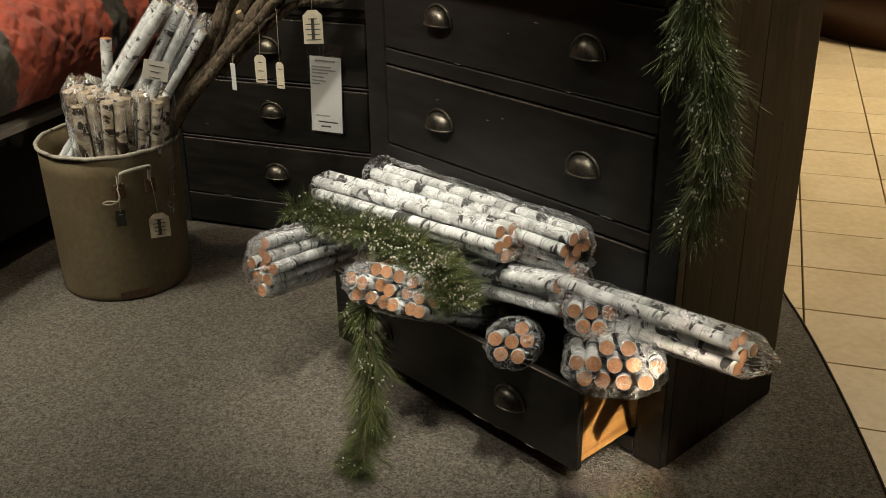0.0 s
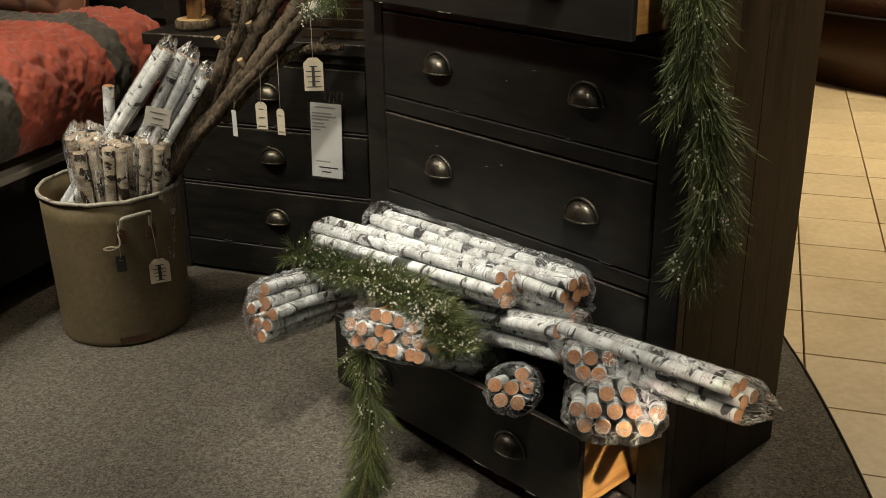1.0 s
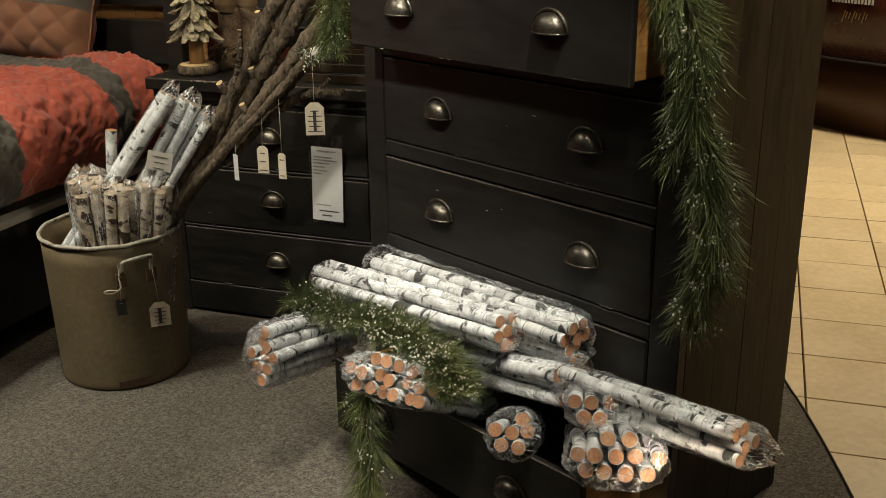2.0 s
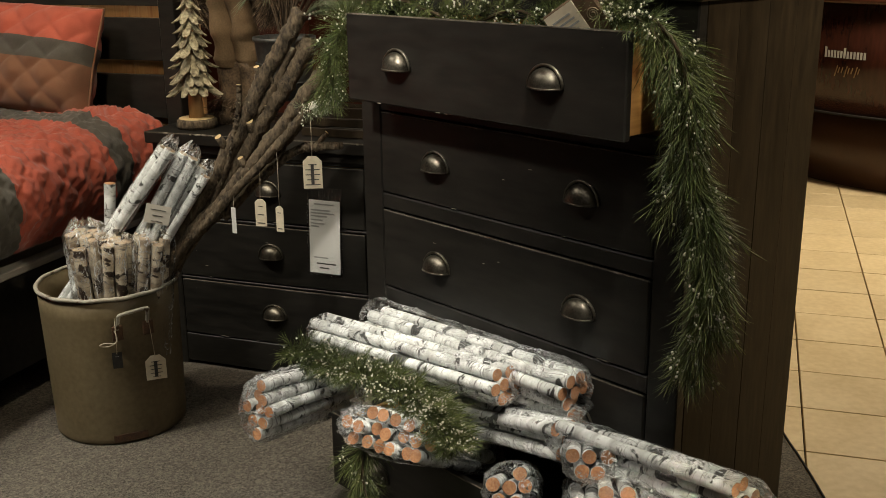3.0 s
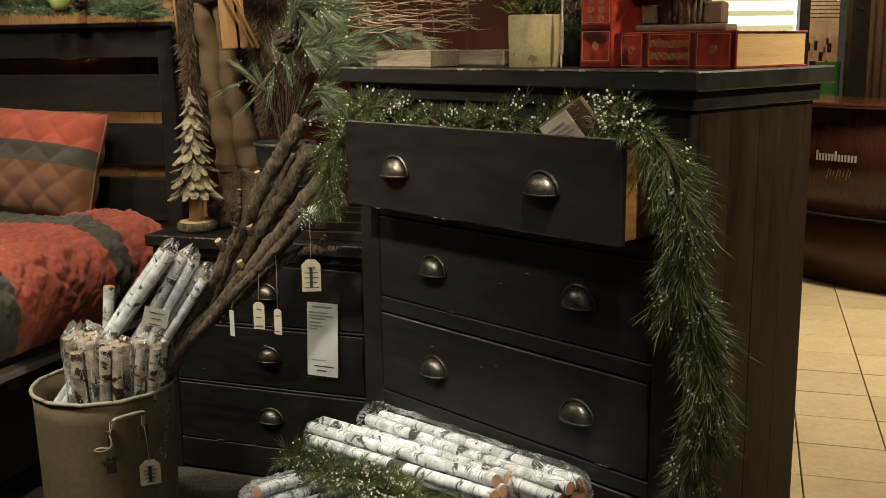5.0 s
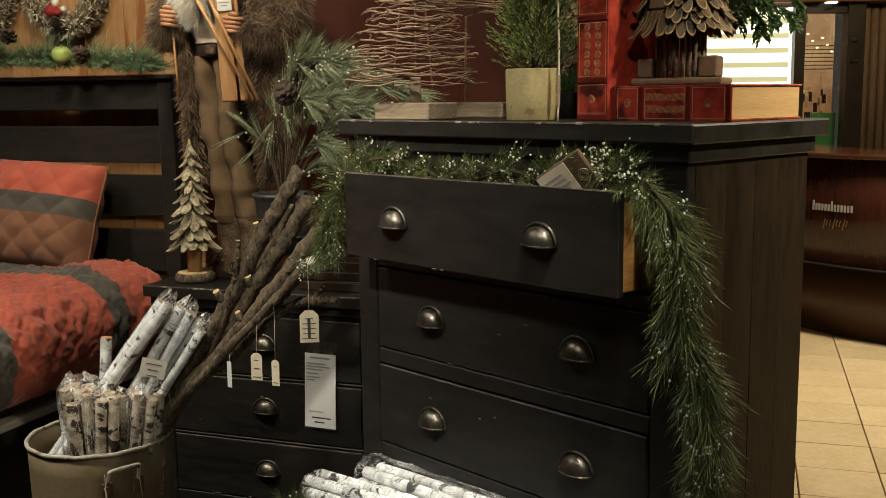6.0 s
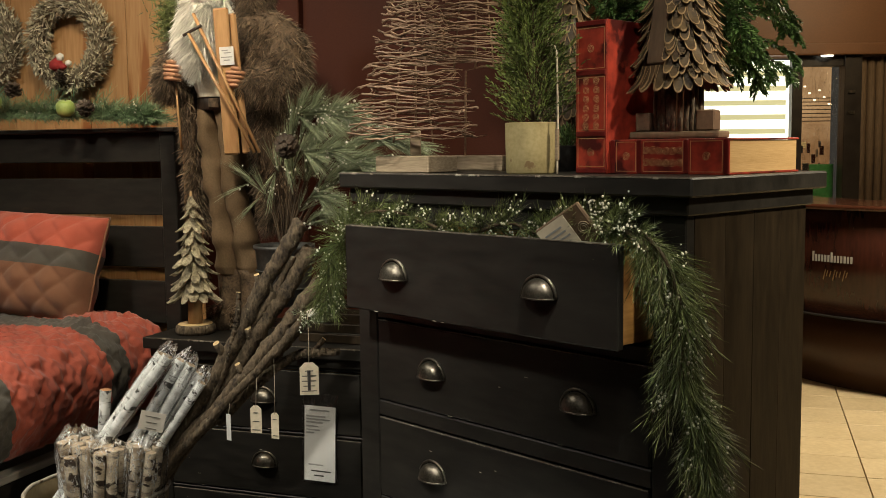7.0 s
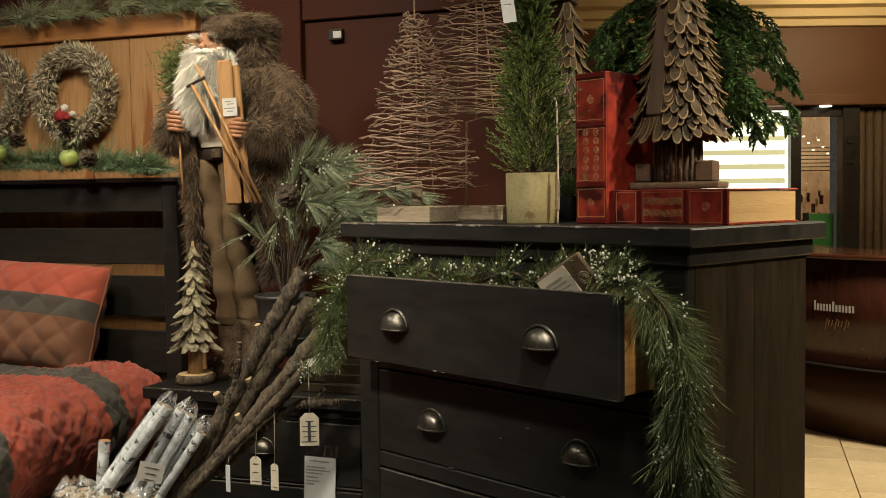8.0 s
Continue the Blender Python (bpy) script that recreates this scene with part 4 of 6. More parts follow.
for k, (z, a, b) in enumerate(((-0.025, -0.036, 0.034), (-0.045, -0.048, 0.02), (-0.055, -0.048, 0.036), (-0.065, -0.048, 0.01), (-0.078, -0.048, -0.006), (-0.09, -0.048, 0.0), (-0.10, -0.048, -0.02), (-0.205, -0.04, 0.012), (-0.225, -0.03, 0.04), (-0.24, -0.02, 0.015))):
    part("print_bar", box((a, -0.0016, z - 0.0022), (b, -0.0009, z + 0.0022), 0), faded_ink if k < 8 else ink, sheet)

# ---- on the nightstand ----
petal_mat = surf("carved_petal", (0.085, 0.065, 0.032), (0.46, 0.41, 0.28), 40, 0.75, 0.8, 110, vary=0.2)
pale_trunk = surf("pale_trunk", (0.34, 0.20, 0.09), (0.50, 0.33, 0.17), 20, 0.7, 0.4, 100, stretch=(1, 1, 0.3))


def leaf_mesh(name, w, ln, thick, curl, mats, tip=0.35):
    """A thick, curled, pointed chip that hangs from its origin down its -z axis, facing -y."""
    prof = [(0.45, 0.0), (0.85, 0.25), (1.0, 0.55), (0.85, 0.8), (tip, 1.0)]
    verts, faces = [], []
    for side in (0, 1):
        for q, s in prof:
            yb = -curl * s * s * ln + (thick if side else 0)
            verts += [(-w / 2 * q, yb + 0.18 * w * q, -ln * s), (0, yb, -ln * s), (w / 2 * q, yb + 0.18 * w * q, -ln * s)]
    n = len(prof)
    for i in range(n - 1):
        a = 3 * i
        faces += [(a, a + 3, a + 4, a + 1), (a + 1, a + 4, a + 5, a + 2)]
        b = 3 * n + a
        faces += [(b, b + 1, b + 4, b + 3), (b + 1, b + 2, b + 5, b + 4)]
        faces += [(a, b, b + 3, a + 3), (a + 2, a + 5, b + 5, b + 2)]
    e, f2 = 3 * (n - 1), 3 * n + 3 * (n - 1)
    faces += [(e, f2, f2 + 1, e + 1), (e + 1, f2 + 1, f2 + 2, e + 2), (0, 1, 3 * n + 1, 3 * n), (1, 2, 3 * n + 2, 3 * n + 1)]
    two = isinstance(mats, list)
    return pyd(name, verts, faces, mats, False, [1 if two and 0.5 < (i % 6) / 4 else 0 for i in range(len(faces))] if two else None)


ct = thing("carved_tree", "small carved wooden tree with whitewashed petals on bark base", "ornament", B @ pose(-0.098, 0.095, 0.843))
bm, rings = lathe([(0.0, 0.0), (0.066, 0.0), (0.070, 0.010), (0.068, 0.026), (0.062, 0.032), (0.0, 0.033)], 26)
for v in bm.verts:
    v.co *= 1 + 0.03 * noise.noise(v.co * 60)
part("base", bm, bark_grey, ct, "round bark-edged base", smooth=True)
part("base_top", lathe([(0.060, 0.0332), (0.058, 0.0350), (0.0, 0.0352)], 26)[0], branch_cut, ct, "pale sawn face")
bm = bmesh.new()
tube(bm, [(0, 0, 0.034), (0, 0, 0.15), (0, 0, 0.49)], [0.026, 0.022, 0.004], 12)
part("trunk", bm, pale_trunk, ct)
PET = [leaf_mesh("petal", 0.031, 0.066, 0.006, c, petal_mat, 0.42) for c in (0.25, 0.42)]
levels = 9
for k in range(levels):
    f = k / (levels - 1)
    z, r, n = 0.175 + 0.30 * f, 0.062 * (1 - f) ** 0.9 + 0.006, int(12 - 7 * f)
    for i in range(n):
        a = 360 * (i + 0.5 * (k % 2)) / n + rnd.uniform(-8, 8)
        sc = (1.15 - 0.45 * f) * rnd.uniform(0.9, 1.12)
        part("petal", PET[(i + k) % 2], None, ct, m=pose(0, 0, z, 0, 0, a) @ pose(0, -r * 0.62, 0, -20 + rnd.uniform(-9, 9), rnd.uniform(-8, 8), 0) @ Matrix.Scale(sc, 4))

crate = thing("crate", "dark slatted wooden crate on the nightstand", "crate", B @ pose(0.47, 0.19, 0.844))
for z0 in (0.0, 0.034, 0.068):
    for y in (-0.15, 0.14):
        part("slat", box((-0.14, y, z0 + 0.002), (0.14, y + 0.012, z0 + 0.03), 0.002), black_warm_tint, crate)
    for x in (-0.141, 0.129):
        part("slat", box((x, -0.1375, z0 + 0.002), (x + 0.012, 0.1395, z0 + 0.03), 0.002), black_warm_tint, crate)
zinc = surf("dark_zinc", (0.05, 0.05, 0.048), (0.11, 0.11, 0.105), 14, 0.5, 0.1, 90, metal=0.5)
pp = thing("potted_pine", "grey zinc pot of frosted pine sprays with a pinecone", "plant", B @ pose(0.215, 0.17, 0.945))
bm, rings = lathe([(0.0, 0.0), (0.078, 0.0), (0.088, 0.08), (0.098, 0.19), (0.105, 0.195), (0.105, 0.205), (0.098, 0.205), (0.09, 0.19), (0.08, 0.05), (0, 0.05)], 30)
part("pot", bm, zinc, pp, "ribbed zinc pot", pose(0, 0, 0), smooth=True)
for z in (0.06, 0.12):
    bm = bmesh.new()
    tube(bm, [((0.0795 + 0.105 * z) * 1.05 * math.cos(2 * math.pi * k / 24), (0.0795 + 0.105 * z) * 1.05 * math.sin(2 * math.pi * k / 24), z) for k in range(25)], 0.003, 5, caps=False)
    part("rib", bm, zinc, pp)
rng = random.Random(51)
items, dots = [], []
sprays = [((-0.11, -0.03, 0.42), 1), ((-0.05, -0.05, 0.38), 1), ((0.01, -0.06, 0.46), 2), ((0.02, -0.02, 0.52), 3),
          ((0.09, -0.03, 0.64), 9), ((0.15, -0.02, 0.65), 11), ((0.23, -0.02, 0.64), 13), ((0.31, -0.02, 0.61), 13), ((0.40, -0.04, 0.57), 13), ((0.45, -0.02, 0.55), 10),
          ((0.43, -0.06, 0.49), 11), ((0.34, -0.08, 0.48), 13), ((0.24, -0.08, 0.52), 12), ((0.19, -0.10, 0.38), 9), ((0.24, -0.10, 0.32), 9), ((0.13, -0.08, 0.52), 9)]
for (x, y, z), n in sprays:
    ctrl = smooth_line([(0, 0, 0.16), (x * 0.35, y * 0.4, 0.16 + (z - 0.16) * 0.62), (x * 0.75, y * 0.8, z * 0.98), (x, y, z * 0.99)], 16)
    stem = bmesh.new()
    tube(stem, ctrl, [0.004 - 0.0002 * i for i in range(16)], 5)
    part("stem", stem, stem_brown, pp)
    for i in range(n * 3):
        k = rng.randint(9 if n <= 4 else 6, 14)
        d = (ctrl[k + 1] - ctrl[k]).normalized() + Vector((rng.gauss(0, 0.17), rng.gauss(0, 0.17), rng.gauss(-0.08, 0.16)))
        items.append((ctrl[k], d, rng.uniform(0.03, 0.07)))
        for _ in range(rng.choice((0, 0, 1, 4))):
            dots.append(ctrl[k] + d * rng.uniform(0.02, 0.09) + Vector((rng.gauss(0, 0.008), rng.gauss(0, 0.008), rng.gauss(0, 0.008))))
part("needles", needle_mesh("needles", items, 15, 0.125, 0.0017, 0.20, [needle_blue, stem_brown], rng, 0.12), None, pp, "long frosted needles")["kind"] = "stuff"
part("frost", ball_mesh("frost", dots, 0.0038, berry_white, rng), None, pp, "white snow clumps")["kind"] = "stuff"
cone_mat = surf("pinecone", (0.028, 0.018, 0.012), (0.085, 0.058, 0.038), 40, 0.7, 0.3)


def pinecone(parent, m, size):
    sc = leaf_mesh("scale", 0.016 * size, 0.017 * size, 0.003, 0.25, cone_mat, 0.5)
    core = part("pinecone", lathe([(0.0, 0.0), (0.014 * size, 0.008 * size), (0.016 * size, 0.025 * size), (0.0, 0.055 * size)], 10)[0], cone_mat, parent, "open brown pinecone", m)
    for k in range(30):
        z = (0.006 + 0.046 * k / 30) * size
        r = 0.014 * size * math.sin(math.pi * min(0.95, 0.2 + 0.75 * k / 30))
        part("scale", sc, None, core, m=pose(0, 0, z, 0, 0, k * 137.5) @ pose(0, -r, 0, -95, 0, 0))
    return core


pinecone(pp, pose(0.12, -0.16, 0.52, 60, 10, 0), 1.3)

# ---- carved winter figure on the nightstand ----
fur = surf("brown_fur", (0.040, 0.025, 0.014), (0.15, 0.10, 0.06), 30, 0.9, 0.5, 120)
fur_fibre = island(surf("fur_fibre", (0.045, 0.030, 0.018), (0.22, 0.155, 0.10), 20, 0.8, 0.0), 0.3, 1.8)
suede = surf("tan_suede", (0.090, 0.056, 0.027), (0.160, 0.103, 0.054), 7, 0.9, 0.3, 200)
shirt = surf("cream_cloth", (0.56, 0.51, 0.40), (0.72, 0.66, 0.53), 12, 0.9, 0.4, 150)
beard = island(surf("white_wool", (0.62, 0.60, 0.54), (0.84, 0.82, 0.76), 20, 0.85, 0.2), 0.65, 1.25)
doll_face = surf("painted_resin", (0.36, 0.17, 0.09), (0.44, 0.22, 0.12), 20, 0.5, 0.1)
belt_mat = surf("belt_leather", (0.018, 0.011, 0.007), (0.04, 0.025, 0.016), 20, 0.5, 0.2)
ski_wood = surf("ski_wood", (0.33, 0.17, 0.07), (0.47, 0.27, 0.12), 10, 0.5, 0.1, 80, stretch=(1, 1, 0.15))


def loft(bm, rows, mat, n=22, lump=0.0, seed=0.0, cap=True):
    """rows: (cx, cy, z, rx, ry)."""
    rings = []
    for cx, cy, z, rx, ry in rows:
        ring = []
        for k in range(n):
            a = 2 * math.pi * k / n
            p = Vector((cx + rx * math.cos(a), cy + ry * math.sin(a), z))
            w = 1 + lump * noise.noise(p * 14 + Vector((seed, 0, 0)))
            ring.append(bm.verts.new((cx + rx * math.cos(a) * w, cy + ry * math.sin(a) * w, z)))
        rings.append(ring)
    for r0, r1 in zip(rings, rings[1:]):
        for k in range(n):
            f = bm.faces.new((r0[k], r0[(k + 1) % n], r1[(k + 1) % n], r1[k]))
            f.material_index, f.smooth = mat, True
    if cap:
        for r in (rings[0][::-1], rings[-1]):
            bm.faces.new(r).material_index = mat


def folded(rows, n, seed):
    """The same loft in n rings, with the sagging cross folds of loose cloth."""
    out = []
    for k in range(n):
        f = k / (n - 1) * (len(rows) - 1.001)
        i = int(f)
        r = [rows[i][j] + (rows[i + 1][j] - rows[i][j]) * (f - i) for j in range(5)]
        w = 1 + 0.11 * noise.noise(Vector((seed, 0, r[2] * 26))) + 0.05 * noise.noise(Vector((seed, 5, r[2] * 60)))
        out.append((r[0] + 0.008 * noise.noise(Vector((seed, 9, r[2] * 18))), r[1], r[2], r[3] * w, r[4] * w))
    return out


def strands(bm, rng, count, where, ln, width, mat, flow, stand=(0.35, 0.9)):
    for _ in range(count):
        p, nrm = where(rng)
        d = (nrm * rng.uniform(*stand) + Vector(flow) + Vector((rng.gauss(0, 0.3), rng.gauss(0, 0.3), rng.gauss(0, 0.3)))).normalized()
        L = ln * rng.uniform(0.6, 1.3)
        w = d.cross(Vector((rng.gauss(0, 1), rng.gauss(0, 1), rng.gauss(0, 1)))).normalized() * width
        v = [bm.verts.new(q) for q in (p - w, p + w, p + d * L * 0.6 + w * 0.7 + Vector(flow) * L * 0.1, p + d * L + Vector(flow) * L * 0.35)]
        bm.faces.new((v[0], v[1], v[2])).material_index = mat
        bm.faces.new((v[0], v[2], v[3])).material_index = mat


def shell(rows):
    """A sampler of points and outward directions on a loft."""
    def pick(rng):
        k = rng.uniform(0, len(rows) - 1.001)
        i = int(k)
        r = [rows[i][j] + (rows[i + 1][j] - rows[i][j]) * (k - i) for j in range(5)]
        a = rng.uniform(0, 2 * math.pi)
        return Vector((r[0] + r[3] * math.cos(a), r[1] + r[4] * math.sin(a), r[2])), Vector((math.cos(a), math.sin(a), 0))
    return pick


rng = random.Random(61)
bm = bmesh.new()
# slots: 0 fur, 1 fibre, 2 suede, 3 shirt, 4 beard, 5 resin, 6 belt, 7 wood, 8 green
for lx, fx, kx, tx in ((-0.048, -0.045, -0.088, -0.108), (0.045, 0.055, -0.010, -0.030)):
    loft(bm, [(fx, -0.035, 0.0, 0.062, 0.085), (fx, -0.03, 0.045, 0.060, 0.080), (fx, 0.0, 0.09, 0.052, 0.055), (fx, 0.0, 0.19, 0.050, 0.052), (lx, 0.0, 0.215, 0.055, 0.055)], 0, 18, 0.25, 3)
    strands(bm, rng, 500, shell([(fx, -0.03, 0.0, 0.062, 0.085), (fx, -0.02, 0.09, 0.056, 0.065)]), 0.035, 0.0012, 1, (0, -0.2, -0.25))
    leg = [(lx, 0.0, 0.195, 0.046, 0.050), (lx - 0.004, 0, 0.23, 0.051, 0.056), (lx * 0.6 + kx * 0.4, -0.01, 0.36, 0.044, 0.050), (kx, -0.015, 0.50, 0.043, 0.052), (kx * 0.4 + tx * 0.6, 0.0, 0.66, 0.046, 0.060), (tx, 0, 0.80, 0.048, 0.074)]
    loft(bm, folded(leg, 44, 2.0 + lx), 2, 30, 0.30, 7)
loft(bm, [(-0.068, 0, 0.796, 0.083, 0.080), (-0.068, 0, 0.800, 0.086, 0.083), (-0.068, 0, 0.842, 0.086, 0.083), (-0.068, 0, 0.846, 0.083, 0.080)], 6)
box((-0.020, -0.004, -0.018), (0.020, 0.004, 0.018), 0.003, bm, m=pose(-0.045, -0.083, 0.821, 0, 0, 12))
loft(bm, folded([(-0.070, -0.005, 0.843, 0.080, 0.078), (-0.075, -0.020, 0.90, 0.086, 0.088), (-0.085, -0.01, 1.0, 0.105, 0.085), (-0.075, 0, 1.10, 0.10, 0.07)], 26, 4.0), 3, 40, 0.16, 2)
# open coat: two flaps and a back
back = [(0.0, 0.085, 0.36, 0.17, 0.04), (-0.02, 0.08, 0.6, 0.18, 0.05), (-0.05, 0.07, 0.85, 0.22, 0.075), (-0.05, 0.06, 1.02, 0.22, 0.09), (-0.04, 0.04, 1.12, 0.14, 0.08)]
loft(bm, back, 0, 24, 0.18, 5)
strands(bm, rng, 9000, shell(back), 0.046, 0.0007, 1, (0, 0, -0.7), (0.10, 0.55))
for side, rows in ((-1, [(-0.170, 0.0, 0.36, 0.016, 0.045), (-0.172, 0.0, 0.55, 0.020, 0.06), (-0.172, 0.0, 0.78, 0.026, 0.075), (-0.190, 0.0, 1.0, 0.06, 0.09), (-0.16, 0.0, 1.10, 0.06, 0.08)]),
                   (1, [(0.15, 0.03, 0.36, 0.045, 0.05), (0.145, 0.02, 0.50, 0.055, 0.06), (0.14, 0.01, 0.75, 0.065, 0.075), (0.12, 0.02, 1.0, 0.085, 0.09), (0.09, 0.02, 1.12, 0.08, 0.08)])):
    loft(bm, rows, 0, 16, 0.25, 9 + side)
    strands(bm, rng, 8000, shell(rows), 0.044, 0.0007, 1, (0, -0.15, -0.7), (0.10, 0.55))
# arms with fur sleeves, and mitten-like fists round the skis
for pts, rr in (([(-0.17, 0.02, 1.09), (-0.235, -0.02, 0.99), (-0.238, -0.06, 0.90), (-0.205, -0.10, 0.925)], (0.062, 0.060, 0.056, 0.044)), ([(0.10, 0.02, 1.10), (0.215, 0.0, 1.01), (0.225, -0.05, 0.885), (0.125, -0.105, 0.895)], (0.070, 0.074, 0.068, 0.046))):
    line = smooth_line(pts, 14)
    rad = [rr[min(3, int(i / 13 * 3))] + (rr[min(3, int(i / 13 * 3) + 1)] - rr[min(3, int(i / 13 * 3))]) * (i / 13 * 3 % 1) for i in range(14)]
    tube(bm, line, rad, 14, True, 0, 0, 0.08, rng)

    def on_arm(rg, line=line, rad=rad):
        i = rg.randint(0, 13)
        v = Vector((rg.gauss(0, 1), rg.gauss(0, 1), rg.gauss(0, 1))).normalized()
        return line[i] + v * rad[i] * 0.95, v
    strands(bm, rng, 13000, on_arm, 0.044, 0.0007, 1, (0.05, -0.05, -0.6), (0.15, 0.6))
for hx, hy, hz in ((-0.180, -0.135, 0.930), (0.090, -0.150, 0.897)):
    for k in range(4):
        z = hz + 0.022 - 0.0145 * k
        tube(bm, smooth_line([(hx - 0.029, hy + 0.03, z + 0.004), (hx - 0.026, hy - 0.010, z + 0.003), (hx, hy - 0.020, z), (hx + 0.026 - 0.003 * k, hy - 0.006, z - 0.003), (hx + 0.028 - 0.003 * k, hy + 0.022, z - 0.004)], 10), 0.0080, 8, True, 5, 5)
    tube(bm, [(hx - 0.02, hy, hz + 0.038), (hx + 0.008, hy - 0.016, hz + 0.037), (hx + 0.024, hy - 0.01, hz + 0.031)], 0.0085, 8, True, 5, 5)
# head, beard, spectacles and fur hat
loft(bm, [(-0.060, -0.02, 1.06, 0.05, 0.05), (-0.064, -0.03, 1.12, 0.066, 0.072), (-0.064, -0.03, 1.19, 0.070, 0.078), (-0.062, -0.025, 1.255, 0.064, 0.068)], 5, 22)
tube(bm, [(-0.070, -0.104, 1.214), (-0.072, -0.124, 1.199), (-0.072, -0.118, 1.190)], [0.008, 0.013, 0.009], 8, True, 5, 5)
for sx in (-1, 1):
    tube(bm, [(-0.070 + sx * 0.026 + 0.019 * math.cos(0.4 * k), -0.112 + 0.010 * (sx * math.cos(0.4 * k) > 0.3), 1.219 + 0.014 * math.sin(0.4 * k)) for k in range(17)], 0.0018, 5, True, 7, 7)
chin = [(-0.080, -0.085, 0.935, 0.014, 0.012), (-0.085, -0.098, 0.975, 0.040, 0.030), (-0.092, -0.098, 1.03, 0.070, 0.045), (-0.090, -0.085, 1.10, 0.082, 0.055), (-0.078, -0.062, 1.16, 0.080, 0.060), (-0.072, -0.045, 1.20, 0.076, 0.058)]
loft(bm, chin, 4, 24, 0.35, 4)
strands(bm, rng, 8000, shell(chin), 0.046, 0.0009, 4, (-0.20, -0.1, -0.95), (0.15, 0.8))
strands(bm, rng, 700, shell([(-0.082, -0.03, 1.13, 0.085, 0.06), (-0.075, -0.03, 1.225, 0.078, 0.055)]), 0.045, 0.0007, 4, (-0.5, -0.2, -0.3))
for sx in (-1, 1):
    tube(bm, smooth_line([(-0.071, -0.122, 1.184), (-0.071 + sx * 0.028, -0.120, 1.182), (-0.071 + sx * 0.056, -0.098, 1.166)], 8), [0.006, 0.009, 0.010, 0.010, 0.009, 0.007, 0.005, 0.003], 8, True, 4, 4)
    strands(bm, rng, 420, lambda rg, sx=sx: (Vector((-0.071 + sx * rg.uniform(0, 0.058), -0.120 + rg.uniform(0, 0.012), 1.182 + rg.gauss(0, 0.006))), Vector((sx * 0.5, -0.6, 0))), 0.030, 0.0007, 4, (sx * 0.6, -0.1, -0.6))
    strands(bm, rng, 160, lambda rg, sx=sx: (Vector((-0.070 + sx * rg.uniform(0.008, 0.050), -0.104, 1.238 + rg.gauss(0, 0.003))), Vector((sx * 0.3, -0.8, 0.2))), 0.022, 0.0007, 4, (sx * 0.4, -0.2, 0.0))
hat = [(0.022, 0.0, 1.232, 0.098, 0.080), (0.020, 0.0, 1.250, 0.124, 0.104), (0.022, 0.0, 1.285, 0.130, 0.108), (0.025, 0.0, 1.308, 0.110, 0.095), (0.028, 0.005, 1.325, 0.060, 0.055)]
loft(bm, hat, 0, 26, 0.18, 6)
hood = [(0.070, 0.02, 1.10, 0.040, 0.06), (0.080, 0.015, 1.16, 0.046, 0.065), (0.085, 0.01, 1.24, 0.056, 0.07)]
loft(bm, hood, 0, 16, 0.2, 8)
strands(bm, rng, 9000, shell(hat), 0.030, 0.0007, 1, (0.2, 0, -0.3), (0.2, 0.7))
strands(bm, rng, 4000, shell(hood), 0.036, 0.0007, 1, (0.1, 0, -0.6), (0.15, 0.6))
# skis and poles in the fists
for x0, x1, tilt in ((0.0, 0.062, -1.5), (0.058, 0.088, -3.0)):
    box((x0 - 0.02, -0.006, -0.21), (x1 - 0.02, 0.006, 0.295 - 0.02 * (tilt < -2)), 0.006, bm, m=pose(0.046, -0.155 + 0.016 * (tilt < -2), 0.845, 3, tilt, 0))
for f in bm.faces:
    if abs(f.calc_center_median().y + 0.15) < 0.06 and f.material_index == 0 and -0.03 < f.calc_center_median().x < 0.13 and 0.5 < f.calc_center_median().z < 1.2 and len(f.verts) != 3 and not f.smooth:
        f.material_index = 7
for a, b in (((-0.075, -0.185, 1.06), (0.180, -0.19, 0.642)), ((-0.055, -0.18, 1.125), (0.196, -0.185, 0.642))):
    tube(bm, [a, b], 0.0062, 8, True, 7, 7)
tube(bm, [(-0.095, -0.185, 1.052), (-0.02, -0.188, 1.082)], 0.0055, 8, True, 6, 6)
tube(bm, [(-0.178, -0.12, 0.90), (-0.172, -0.12, 0.78), (-0.170, -0.11, 0.655)], 0.004, 6, True, 7, 7)
# green spray on the shoulder
for _ in range(1500):
    p = Vector((-0.235 + rng.gauss(0, 0.026), -0.04 + rng.gauss(0, 0.03), 1.125 + rng.gauss(0, 0.045)))
    d = Vector((rng.gauss(0, 1), rng.gauss(0, 1), rng.gauss(0.2, 1))).normalized() * 0.034
    w = d.cross(Vector((0.3, 0.9, 0.1))).normalized() * 0.0030
    bm.faces.new([bm.verts.new(q) for q in (p - w, p + w, p + d)]).material_index = 8
fig = solid("figurine", bm, [fur, fur_fibre, suede, shirt, beard, doll_face, belt_mat, ski_wood, needle_green], "bearded winter figurine in brown fur coat holding skis", "figurine", B @ pose(-0.010, 0.265, 0.8435) @ Matrix.Diagonal((0.95, 0.95, 0.965, 1)))
label = solid("price_tag", box((-0.027, -0.0008, -0.03), (0.027, 0.0008, 0.03), 0), paper_white, "white price label stuck on the figurine's ski", "tag", B @ pose(0.058, 0.10, 1.785, 3, -1, 0), group="price tags")
for z, a, b in ((0.018, -0.018, 0.006), (0.010, -0.010, 0.016), (-0.004, -0.022, 0.020), (-0.014, -0.012, 0.012)):
    part("print_bar", box((a, -0.0018, z - 0.0016), (b, -0.0010, z + 0.0016), 0), faded_ink, label)

# ---- on the dresser top ----
TOP = 1.410
